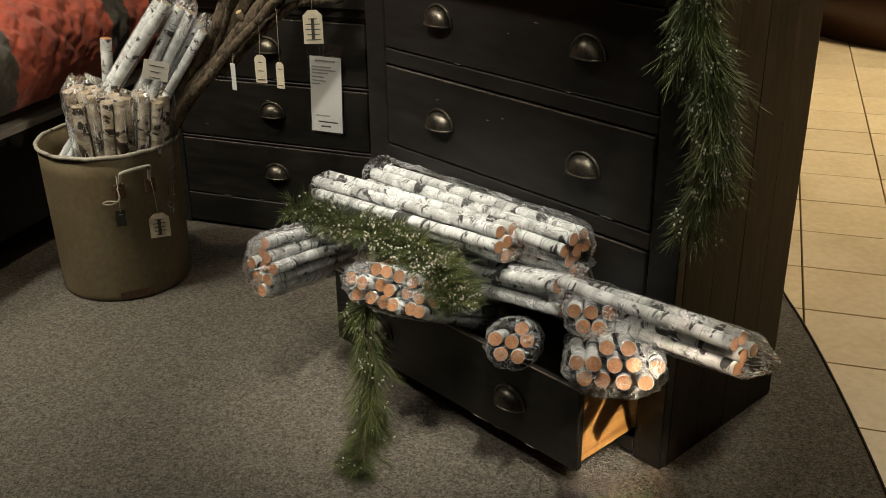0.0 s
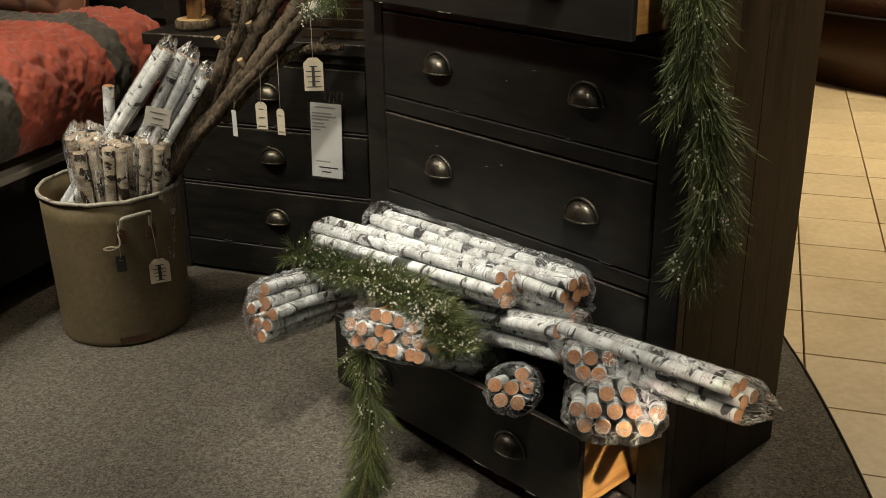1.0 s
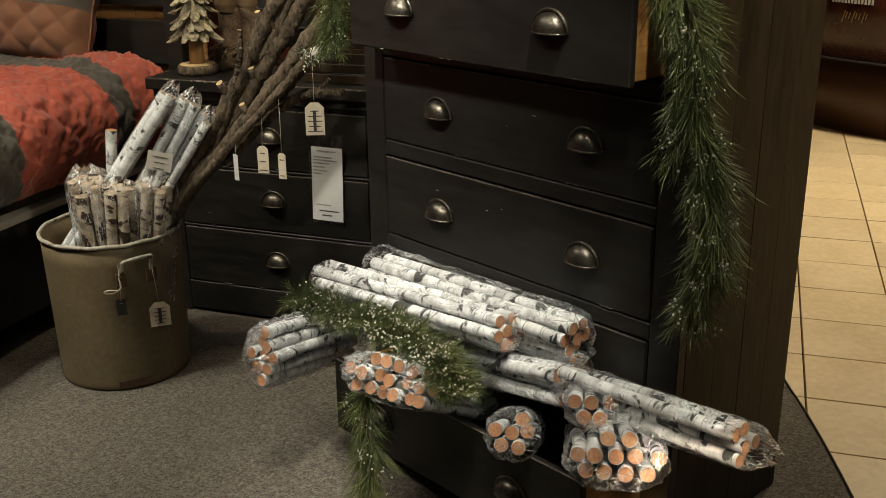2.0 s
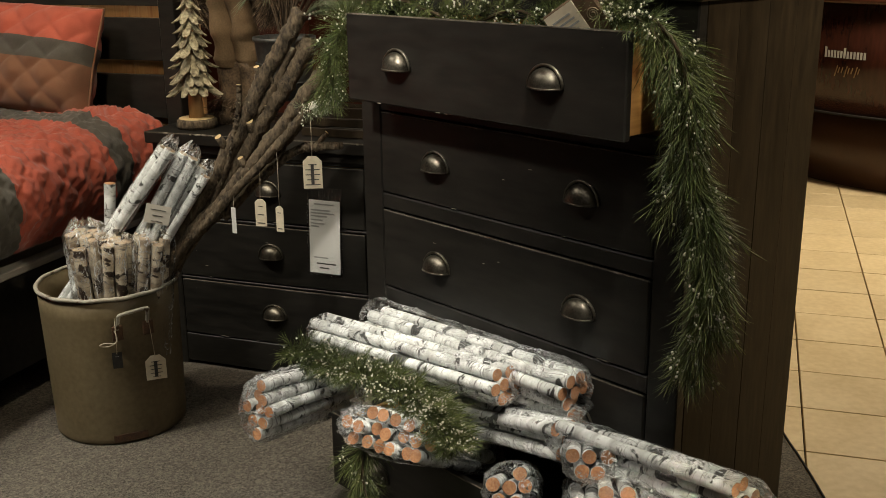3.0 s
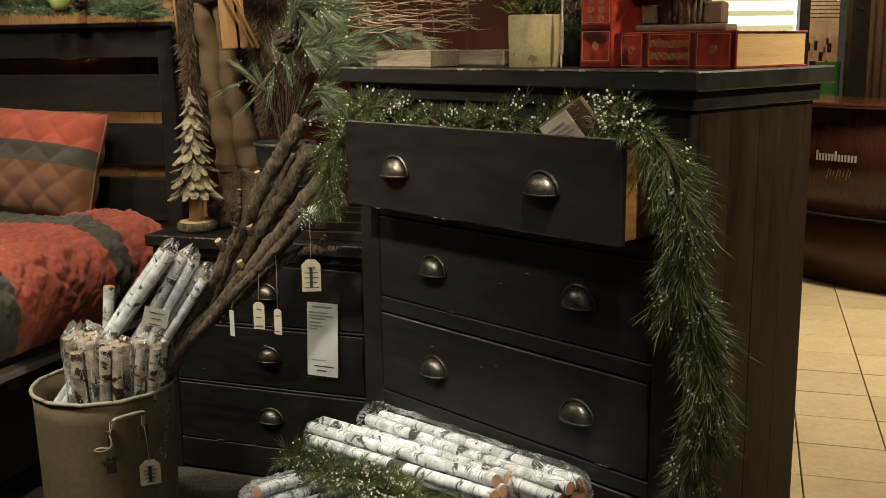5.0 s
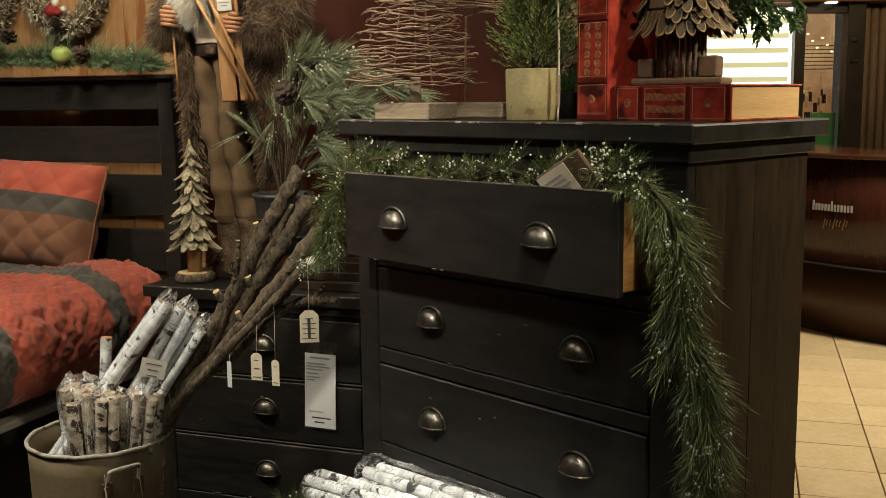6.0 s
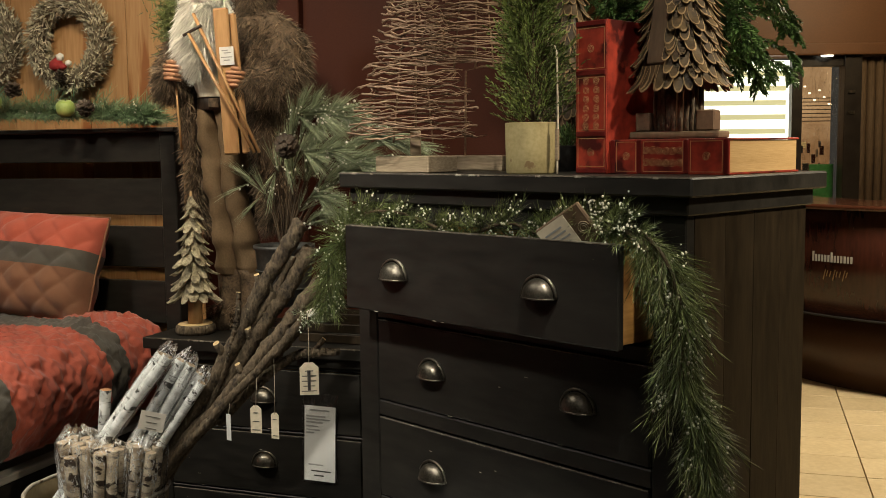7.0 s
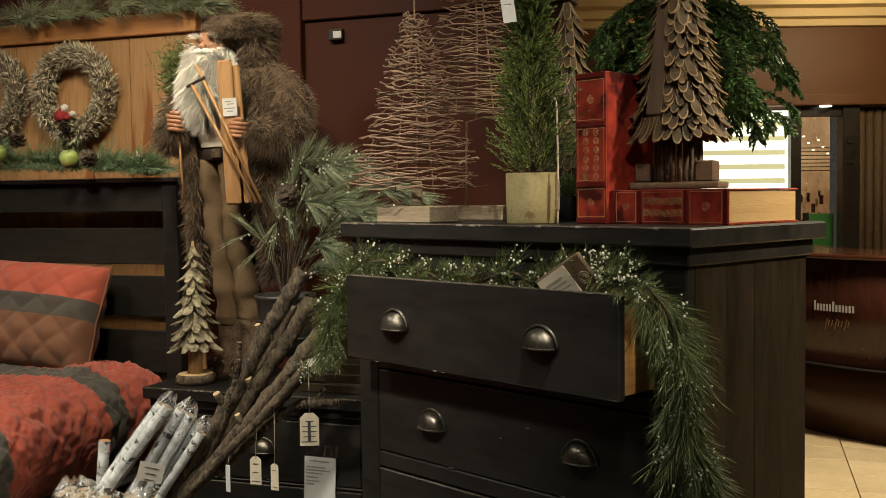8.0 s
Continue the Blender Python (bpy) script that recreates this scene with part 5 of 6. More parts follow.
block_wood = surf("block_wood", (0.16, 0.115, 0.07), (0.33, 0.255, 0.165), 14, 0.75, 0.35, 110, stretch=(0.2, 1, 2.2))
block_end = surf("block_end", (0.075, 0.04, 0.02), (0.13, 0.075, 0.04), 20, 0.75, 0.3, 120)
twig_mat = surf("twig", (0.15, 0.088, 0.052), (0.36, 0.24, 0.155), 30, 0.8, 0.2, 150, vary=0.25)


def twig_tree(label, m, block, z0, height, radius, seed, count, gap=None, legs=()):
    rng = random.Random(seed)
    t = thing("twig_tree", label, "ornament", m, "twig trees")
    bx0, bx1, by0, by1, bh = block
    part("base", box((bx0, by0, 0), (bx1, by1, bh), 0.003), [block_wood], t, "rough sawn wooden block", pose(0, 0, 0, 0, 0, -48))
    if not legs:
        part("post", box((-0.014, -0.006, bh + 0.0005), (0.014, 0.006, z0 + 0.03), 0.002), block_wood, t)
    bm = bmesh.new()
    tube(bm, [(0, 0, z0), (0.004, 0, z0 + height * 0.5), (0.0, 0, z0 + height + 0.05)], [0.0035, 0.003, 0.002], 6)
    part("stem", bm, twig_mat, t)
    for x in (-0.45, 0.35):
        bm = bmesh.new()
        tube(bm, [(radius * x, -0.3 * radius, z0), (radius * x * 0.6, -0.2 * radius, z0 + height * 0.5), (0, 0, z0 + height)], 0.0024, 5)
        part("stay", bm, twig_mat, t)
    for lx, top in legs:
        bm = bmesh.new()
        tube(bm, [(lx, 0.0, bh), (lx + 0.004, 0, top), (lx + 0.05, 0.0, top + 0.012), (lx + 0.11, 0.0, top + 0.01)], 0.0032, 6)
        part("wire_leg", bm, twig_mat, t)
    for i in range(count):
        f = (i + rng.random() * 0.8) / count
        z = z0 + 0.01 + height * f
        r = radius * (1 - f) ** 0.85 + 0.020
        a0, span = rng.uniform(0, 2 * math.pi), rng.uniform(1.5, 2.9)
        if i % 3 < 2:
            a0 = -math.pi / 2 - span / 2 + rng.uniform(-0.5, 0.5)
        n = 11
        pts = []
        wz = rng.uniform(-0.008, 0.008)
        for k in range(n):
            a = a0 + span * k / (n - 1)
            rr = r * (1 + 0.07 * math.sin(3 * a + i) + rng.gauss(0, 0.035)) * (1.0 + 0.20 * abs(2 * k / (n - 1) - 1) ** 4)
            pts.append((rr * math.cos(a), rr * math.sin(a) * 0.6, z + wz * math.sin(k * 0.9 + i) + rng.gauss(0, 0.0022) + 0.007 * (abs(2 * k / (n - 1) - 1) ** 2) * rng.uniform(-1, 1)))
        bm = bmesh.new()
        r0 = rng.uniform(0.0017, 0.0032)
        tube(bm, pts, [r0 * (1 - 0.05 * k) for k in range(n)], 4, True)
        part("twig", bm, twig_mat, t)
    return t


twig_tree("cone-shaped tree of woven brown twigs on a wooden block", D @ pose(-0.835, 0.062, TOP, 0, 0, 48), (-0.10, 0.10, -0.05, 0.05, 0.042), 0.075, 0.44, 0.122, 71, 120)
twig_tree("taller cone of woven brown twigs raised on wire legs", D @ pose(-0.855, 0.30, TOP, 0, 0, 48), (-0.10, 0.14, -0.05, 0.05, 0.040), 0.27, 0.46, 0.130, 72, 110, legs=((-0.03, 0.265),))

pot_clay = surf("stoneware", (0.25, 0.20, 0.085), (0.36, 0.295, 0.145), 18, 0.75, 0.3, 130, spot=(0.20, 0.13, 0.06), spot_at=0.66, spot_scale=30)
soil = surf("soil", (0.03, 0.02, 0.014), (0.06, 0.04, 0.028), 60, 0.95, 0.5)
cy = thing("potted_cypress", "small green cypress in a mustard stoneware pot", "plant", D @ pose(-0.475, 0.095, TOP))
bm, rings = lathe([(0.0, 0.0), (0.056, 0.0), (0.0585, 0.003), (0.060, 0.06), (0.0605, 0.113), (0.0595, 0.116), (0.057, 0.116), (0.056, 0.10), (0.0, 0.10)], 36)
part("pot", bm, pot_clay, cy, smooth=True)
part("soil", lathe([(0.0555, 0.101), (0.03, 0.104), (0.0, 0.105)], 20)[0], soil, cy)
rng = random.Random(73)
items = []
for i in range(900):
    f = rng.random() ** 0.85
    z = 0.108 + 0.46 * f
    r = (0.090 * (1 - f) ** 1.1 + 0.034) * (0.55 + 0.45 * rng.random())
    a = rng.uniform(0, 2 * math.pi)
    base = Vector((0.35 * r * math.cos(a) + 0.012 * math.sin(9 * f), 0.35 * r * math.sin(a), z))
    d = Vector((math.cos(a), math.sin(a), rng.uniform(0.3, 1.5)))
    items.append((base, d, r * rng.uniform(0.7, 1.2)))
part("foliage", needle_mesh("foliage", items, 18, 0.015, 0.0032, 0.75, [needle_lime, stem_brown], rng), None, cy, "feathery grey-green sprays")["kind"] = "stuff"
bm = bmesh.new()
tube(bm, [(0, 0, 0.10), (0.004, 0, 0.3), (0, 0, 0.52)], [0.006, 0.004, 0.002], 6)
part("trunk", bm, stem_brown, cy)
tagged(hang_tag("white swing tag near the cypress top", (0.205, 2.31, 1.955), (0.163, 2.27, 1.915), 0.030, 0.055, 6, mat=paper_white, cut=False, bars=1, lean=-8), category="tag")

hook = thing("wire_hook", "thin bent wire stake with a hooked top", "stake", D @ pose(-0.395, 0.09, TOP))
bm = bmesh.new()
tube(bm, smooth_line([(0, 0, 0), (0.002, 0, 0.12), (0.0, 0, 0.22), (-0.002, 0, 0.272), (-0.012, 0, 0.284), (-0.026, -0.002, 0.283), (-0.022, 0, 0.30)], 30), 0.0022, 6)
part("wire", bm, string_mat, hook)
part("sleeve", box((-0.004, -0.004, 0.03), (0.004, 0.004, 0.10), 0.001), block_wood, hook)

lt = thing("metal_can", "small dark metal can with green sprig behind the pot", "can", D @ pose(-0.53, 0.285, TOP))
bm, rings = lathe([(0.0, 0.0), (0.036, 0.0), (0.038, 0.06), (0.040, 0.063), (0.036, 0.063), (0.034, 0.01), (0, 0.01)], 24)
part("body", bm, zinc, lt, smooth=True)
rng = random.Random(74)
part("foliage", needle_mesh("foliage", [((0, 0, 0.05), (rng.gauss(0, 0.4), rng.gauss(0, 0.4), 1), 0.06) for _ in range(24)], 14, 0.02, 0.004, 0.7, [fern_green, stem_brown], rng), None, lt)["kind"] = "stuff"

chip_mat = surf("wood_chip", (0.022, 0.013, 0.005), (0.085, 0.052, 0.018), 16, 0.65, 0.3, 110, stretch=(1, 1, 0.3), vary=0.35)
chip_dark = surf("weathered_plank", (0.07, 0.042, 0.022), (0.14, 0.09, 0.05), 10, 0.75, 0.4, 90, stretch=(1, 1, 0.15))
chip_edge = surf("chip_edge", (0.15, 0.095, 0.042), (0.28, 0.19, 0.095), 16, 0.7, 0.2)


def chip_mesh(w, ln, thick, curl):
    """A flat chip with a rounded lower end: dark face, pale rim and edge, hanging down its -z axis and facing -y."""
    outer = [(-0.34, 0.0), (-0.48, 0.30), (-0.50, 0.62), (-0.40, 0.84), (-0.20, 0.97), (0.0, 1.0), (0.20, 0.97), (0.40, 0.84), (0.50, 0.62), (0.48, 0.30), (0.34, 0.0)]
    verts, faces, slots = [], [], []
    for q, off in ((1.0, 0.0), (0.84, -0.0004), (1.0, thick)):
        for x, s in outer:
            t = s if q == 1.0 else 0.02 + s * 0.91
            verts.append((x * q * w, -curl * t * t * ln + off + 0.5 * w * x * x, -ln * t))
    n = len(outer)
    for i in range(n - 1):
        faces += [(i, i + n, i + n + 1, i + 1), (i, i + 1, i + 1 + 2 * n, i + 2 * n)]
        slots += [1, 1]
    for i in range(5):
        faces += [(n + i, n + i + 1, 2 * n - 2 - i, 2 * n - 1 - i)] if i < 4 else [(n + 4, n + 5, n + 6)]
        slots.append(0)
        faces += [(2 * n + i, 3 * n - 1 - i, 3 * n - 2 - i, 2 * n + i + 1)] if i < 4 else [(2 * n + 4, 2 * n + 6, 2 * n + 5)]
        slots.append(0)
    return pyd("chip", verts, faces, [chip_mat, chip_edge], False, slots)


CHIP = [chip_mesh(0.0205, 0.058, 0.0024, c) for c in (0.10, 0.2, 0.3)]


def chip_tree(label, m, z0, height, radius, levels, seed, front_gap):
    rng = random.Random(seed)
    t = thing("chip_tree", label, "ornament", m, "wood chip trees")
    bm = bmesh.new()
    tube(bm, [(0, 0, z0 + 0.02), (0, 0, z0 + height * 0.5), (0, 0, z0 + height)], [radius * 0.82, radius * 0.46, 0.010], 18)
    part("core", bm, chip_dark, t)
    if front_gap:
        part("plank", box((-0.024, -0.010, 0), (0.024, 0.004, height * 0.74), 0.002), chip_dark, t, "bare weathered plank down the front", pose(-0.030, -radius * 0.90, z0 + 0.055, -10.5, 1, -14))
    for k in range(levels):
        f = k / (levels - 1)
        z, r = z0 + 0.055 + (height - 0.055) * f, radius * (1 - f) + 0.012
        n = max(5, int(2 * math.pi * r / 0.0145))
        for i in range(n):
            a = 360 * (i + 0.5 * (k % 2)) / n + rng.uniform(-5, 5)
            if front_gap and k > 0 and 314 < (a + 8) % 360 and f < 0.75:
                continue
            part("chip", rng.choice(CHIP), None, t, m=pose(0, 0, z, 0, 0, a) @ pose(0, -r * 0.93, 0, -14 + rng.uniform(-9, 7), rng.uniform(-7, 7), 0) @ Matrix.Scale(rng.uniform(0.9, 1.2), 4))
    return t


LTM = D @ pose(-0.205, 0.285, TOP + 0.0745, 0, 0, 20)
lt2 = chip_tree("cone tree of overlapping brown wood chips on a stick trunk", LTM, 0.105, 0.46, 0.082, 17, 75, True)
part("base", box((-0.098, -0.06, 0.001), (0.098, 0.06, 0.016), 0.005, seg=2), chip_dark, lt2, "dark wooden plinth")
part("cleat", box((0.045, -0.045, 0.0165), (0.085, 0.02, 0.062), 0.003), block_end, lt2)
part("cleat", box((-0.088, -0.045, 0.0165), (-0.055, 0.02, 0.058), 0.003), block_end, lt2)
for k in range(13):
    a = math.pi * (1 + k / 12)
    bm = bmesh.new()
    x, y = 0.05 * math.cos(a), -0.01 + 0.045 * math.sin(a)
    tube(bm, [(x, y, 0.0165), (x + rnd.gauss(0, 0.001), y, 0.07), (x * 0.95, y, 0.150)], 0.0062, 7, wob=0.1, rng=rnd)
    part("stick", bm, bark_grey, lt2)
chip_tree("second cone tree of brown wood chips standing further back", D @ pose(-0.62, 0.40, TOP), 0.10, 0.46, 0.075, 14, 76, False)
box_bm = box((-0.05, -0.04, 0.0), (0.05, 0.04, 0.05), 0.003)
solid("wood_block", box_bm, block_end, "dark wooden block under the rear chip tree", "block", D @ pose(-0.62, 0.40, TOP))

red_leather = surf("red_leather", (0.11, 0.010, 0.008), (0.42, 0.050, 0.026), 11, 0.36, 0.15, 40, spot=(0.055, 0.005, 0.004), spot_at=0.54, spot_scale=9)
dark_leather = surf("dark_red_leather", (0.075, 0.006, 0.005), (0.14, 0.012, 0.009), 9, 0.36, 0.15, 60)
gilt = surf("gilt", (0.42, 0.24, 0.11), (0.58, 0.36, 0.18), 20, 0.4, 0.1, 120, metal=0.3)
page_mat = surf("page_block", (0.36, 0.22, 0.085), (0.50, 0.33, 0.15), 4, 0.75, 0.3, 90, stretch=(0.3, 0.3, 9))


def make_book(label, m, w, h, th, seed):
    """Spine along x on the face y=0 (w long), h deep, th thick."""
    t = thing("book", label, "book", m, "red books")
    part("cover", box((0, 0.004, 0), (w, h, 0.004), 0.001), red_leather, t)
    part("cover", box((0, 0.004, th - 0.004), (w, h, th), 0.001), red_leather, t)
    part("spine", box((0, 0.0, 0), (w, 0.0038, th), 0.0025, seg=2), red_leather, t)
    part("page_block", box((0.004, 0.0045, 0.0045), (w - 0.004, h - 0.004, th - 0.0045), 0), page_mat, t, "tan page block")
    cuts = (0.02, 0.26, 0.66, 0.98)
    for k in range(4):
        x = w * cuts[k]
        part("raised_band", box((x - 0.006, -0.0035, 0.001), (x + 0.006, 0.0, th - 0.001), 0.0015), dark_leather, t)
    rng = random.Random(seed)
    for k in range(3):
        xa, xb = w * cuts[k] + 0.009, w * cuts[k + 1] - 0.009
        for a, b, c, d in ((xa, xb, 0.005, 0.0062), (xa, xb, th - 0.0062, th - 0.005), (xa, xa + 0.0012, 0.0062, th - 0.0062), (xb - 0.0012, xb, 0.0062, th - 0.0062)):
            part("gilt_line", box((a, -0.0006, c), (b, 0.0, d), 0), gilt, t)
        dense = k == 1
        nx = 6 if dense else 1
        for i in range(nx):
            cx = xa + (xb - xa) * (i + 0.5) / nx
            for s in ((0.33, 0.67) if dense else (0.5,)):
                bm = bmesh.new()
                cz, rr = th * s, (0.0092 if dense else 0.010)
                turns = [(cx + rr * (1 - q / 26) * math.cos(q * 0.72 + i), -0.0004, cz + rr * (1 - q / 26) * math.sin(q * 0.72 + i)) for q in range(22)]
                tube(bm, turns, 0.0007, 4)
                part("gilt_scroll", bm, gilt, t)
    return t


make_book("red leather book with gilt spine lying on the dresser", D @ pose(-0.292, 0.15, TOP), 0.292, 0.285, 0.074, 81)
make_book("red leather book with gilt spine standing upright", D @ pose(-0.2935, 0.135, TOP) @ pose(0, 0, 0, 0, -90, 0), 0.335, 0.235, 0.084, 82)

bk = thing("open_book", "small old book propped open among the garland", "book", D @ pose(-0.20, -0.058, 1.248, 18, -32, 6))
part("cover", box((-0.06, 0.0, 0), (0.06, 0.012, 0.10), 0.003), chip_dark, bk, "worn brown cover")
part("page", box((-0.056, -0.002, 0.004), (0.018, -0.0003, 0.096), 0), paper, bk)
for k in range(6):
    part("print_bar", box((-0.045, -0.0028, 0.02 + 0.011 * k), (0.008 - 0.004 * (k % 3), -0.0022, 0.024 + 0.011 * k), 0), faded_ink, bk)
bm = bmesh.new()
tube(bm, [(0.040 + 0.014 * (1 - q / 40) * math.cos(q * 0.5), -0.001, 0.05 + 0.014 * (1 - q / 40) * math.sin(q * 0.5)) for q in range(30)], 0.0013, 4)
part("scroll", bm, block_wood, bk)

# ---- cedar panel, wreaths and greens above the bed ----
PM = B @ pose(0, 0.66, 0)
panel = thing("plank_screen", "orange cedar plank screen with a cap rail behind the bed", "screen", PM)
xs = [-2.62, -2.41, -2.20, -1.98, -1.765, -1.55, -1.337, -1.136, -0.947, -0.754, -0.576, -0.43]
for a, b in zip(xs, xs[1:]):
    part("plank", box((a + 0.0015, 0.0, 0.3), (b - 0.0015, 0.022, 2.15), 0.003), cedar, panel)
part("cap_rail", box((-2.64, -0.022, 2.15), (-0.42, 0.03, 2.235), 0.004), surf("cedar_rail", (0.34, 0.135, 0.038), (0.48, 0.225, 0.078), 6, 0.5, 0.12, 60, stretch=(0.12, 1, 1.5)), panel)
straw = island(surf("dried_leaf", (0.30, 0.26, 0.17), (0.58, 0.53, 0.39), 20, 0.85, 0.1), 0.45, 1.5)
red_berry = surf("red_felt", (0.22, 0.012, 0.012), (0.36, 0.03, 0.03), 30, 0.8, 0.4)


def wreath(m, seed):
    rng = random.Random(seed)
    t = thing("wreath", "dried leaf wreath with red bird and pinecones", "wreath", m, "wreaths on the panel")
    bm = bmesh.new()
    tube(bm, [(0.158 * math.cos(2 * math.pi * k / 32), 0, 0.158 * math.sin(2 * math.pi * k / 32)) for k in range(33)], 0.036, 8, caps=False)
    part("ring", bm, surf("wreath_core", (0.10, 0.075, 0.045), (0.17, 0.13, 0.085), 20, 0.9, 0.3), t)
    verts, faces = [], []
    for _ in range(3400):
        a, b = rng.uniform(0, 2 * math.pi), rng.uniform(0, 2 * math.pi)
        c = Vector((math.cos(a), 0, math.sin(a)))
        nrm = c * math.cos(b) + Vector((0, -1, 0)) * math.sin(b)
        p = c * 0.158 + nrm * 0.034
        d = (nrm * rng.uniform(0.3, 1) + Vector((-math.sin(a), 0, math.cos(a))) * rng.uniform(0.2, 1.2) + Vector((rng.gauss(0, 0.35), rng.gauss(0, 0.35), rng.gauss(0, 0.35)))).normalized()
        L, w = rng.uniform(0.018, 0.042), d.cross(Vector((rng.gauss(0, 1), rng.gauss(0, 1), rng.gauss(0, 1)))).normalized() * rng.uniform(0.0014, 0.0046)
        up = d.cross(w).normalized() * L * rng.uniform(-0.9, 0.9)
        k = len(verts)
        verts += [p - w * 0.4, p + w * 0.4, p + d * L * 0.5 + w + up * 0.6, p + d * L * 0.5 - w + up * 0.6, p + d * L + up * 0.1]
        faces += [(k, k + 1, k + 2, k + 3), (k + 3, k + 2, k + 4)]
    part("dried_leaves", pyd("dried_leaves", verts, faces, straw), None, t)["kind"] = "stuff"
    bm = bmesh.new()
    blob(bm, (-0.03, -0.045, -0.098), 0.034, rng, 0.85)
    blob(bm, (0.005, -0.05, -0.105), 0.022, rng, 0.8)
    part("bird", bm, red_berry, t, "red felt bird")
    bm = bmesh.new()
    blob(bm, (-0.012, -0.042, -0.068), 0.018, rng, 1.2)
    blob(bm, (0.028, -0.042, -0.092), 0.015, rng)
    part("white_tuft", bm, berry_white, t)
    pinecone(t, pose(-0.005, -0.045, -0.165, 20, 10, 0), 0.9)
    return t


wreath(B @ pose(-1.001, 0.612, 1.927), 91)
wreath(B @ pose(-1.452, 0.612, 1.935), 92)

gm = [needle_blue, stem_brown]
gh = garland("pine_garland", "blue-green pine garland with apples and pinecones on the headboard", [(-2.0, 0.44, 1.62), (-1.5, 0.44, 1.62), (-1.2, 0.43, 1.625), (-0.95, 0.425, 1.62), (-0.75, 0.43, 1.615), (-0.60, 0.435, 1.60), (-0.50, 0.445, 1.595)], B, 330, 26, 0.065, 0.11, 0.16, 93, mats=[island(surf("needle_bright", (0.09, 0.16, 0.085), (0.22, 0.31, 0.17), 6, 0.5, 0.0), 0.5, 1.6), stem_brown], lie=0.6, hang=-0.05, bias=(0, -0.12, 0), width=0.0024)
apple = surf("green_apple", (0.26, 0.36, 0.09), (0.38, 0.47, 0.15), 12, 0.3, 0.05)
for x, z in ((-1.154, 1.672), (-0.804, 1.641)):
    bm, rings = lathe([(0.002, 0.058), (0.010, 0.062), (0.022, 0.062), (0.032, 0.052), (0.036, 0.036), (0.032, 0.016), (0.020, 0.003), (0.008, 0.002), (0.002, 0.006)], 22)
    ap = solid("apple", bm, apple, "shiny green apple nestled in the headboard garland", "apple", B @ pose(x, 0.335, z - 0.033, 10, 8, 0), "apples on the headboard", smooth=True)
    bm = bmesh.new()
    tube(bm, [(0, 0, 0.055), (0.002, 0, 0.07)], 0.0018, 5)
    part("stalk", bm, stem_brown, ap)
for x, z, r in ((-1.05, 1.69, 20), (-1.17, 1.70, 70), (-0.70, 1.62, 50)):
    pinecone(gh, pose(x, 0.34, z, r, 10, 0), 1.1)
garland("pine_garland", "pine garland lying along the panel's cap rail", [(-2.0, 0.62, 2.26), (-1.4, 0.61, 2.25), (-1.1, 0.60, 2.25), (-0.8, 0.60, 2.262), (-0.5, 0.61, 2.25), (-0.30, 0.63, 2.24)], B, 170, 26, 0.085, 0.10, 0.02, 94, mats=gm, lie=0.4, hang=0.05, width=0.0024)

dv = thing("wall_device", "small dark wall sensor with a white label", "sensor", B @ pose(0.115, 0.834, 2.125))
part("case", box((-0.03, -0.028, -0.022), (0.03, 0.0, 0.022), 0.005, seg=2), bark_tag, dv)
part("face_plate", box((-0.008, -0.0295, -0.014), (0.028, -0.0283, 0.012), 0), paper_white, dv)

# ---- tall artificial cedar behind the dresser ----
ft = thing("potted_tree", "dark green feathery artificial tree behind the dresser", "plant", pose(0.86, 3.50, 0))
bm, rings = lathe([(0, 0), (0.13, 0), (0.17, 0.3), (0.18, 0.3), (0.16, 0.28), (0, 0.27)], 24)
part("pot", bm, zinc, ft, smooth=True)
bm = bmesh.new()
tube(bm, [(0, 0, 0.27), (0.02, 0, 1.0), (-0.01, 0, 2.2)], [0.022, 0.018, 0.006], 8)
part("trunk", bm, bark_grey, ft)
rng = random.Random(95)
items = []
limbs = bmesh.new()
for i in range(120):
    z = rng.uniform(1.72, 2.10)
    a = rng.uniform(0, 2 * math.pi)
    reach = rng.uniform(0.16, 0.40) * (1.0 if 1.72 < z < 2.0 else 0.8)
    line = smooth_line([(0, 0, z), (reach * 0.5 * math.cos(a), reach * 0.4 * math.sin(a), z + 0.05), (reach * math.cos(a), reach * 0.8 * math.sin(a), z - 0.01), (reach * 1.1 * math.cos(a), reach * 0.9 * math.sin(a), z - 0.06)], 14)
    tube(limbs, line, [0.004 - 0.0002 * k for k in range(14)], 4)
    for k in range(3, 13):
        d0 = (line[k + 1] - line[k]).normalized()
        sd = d0.cross(Vector((0, 0, 1))).normalized()
        for s in (-1, 1):
            items.append((line[k], d0 * 0.8 + sd * s * rng.uniform(0.5, 1.0) + Vector((0, 0, rng.uniform(-0.35, 0.2))), rng.uniform(0.05, 0.10) * (1.15 - k / 18)))
part("limbs", limbs, bark_grey, ft)
part("foliage", needle_mesh("foliage", items, 20, 0.022, 0.0075, 0.85, [fern_green, stem_brown], rng, 0.12), None, ft, "feathery drooping fronds")["kind"] = "stuff"

# ---- mall beyond: desk, shop front, ceiling cove ----
desk = thing("reception_desk", "curved dark mahogany reception desk on a recessed plinth", "desk", pose(3.67, 6.88, 0))


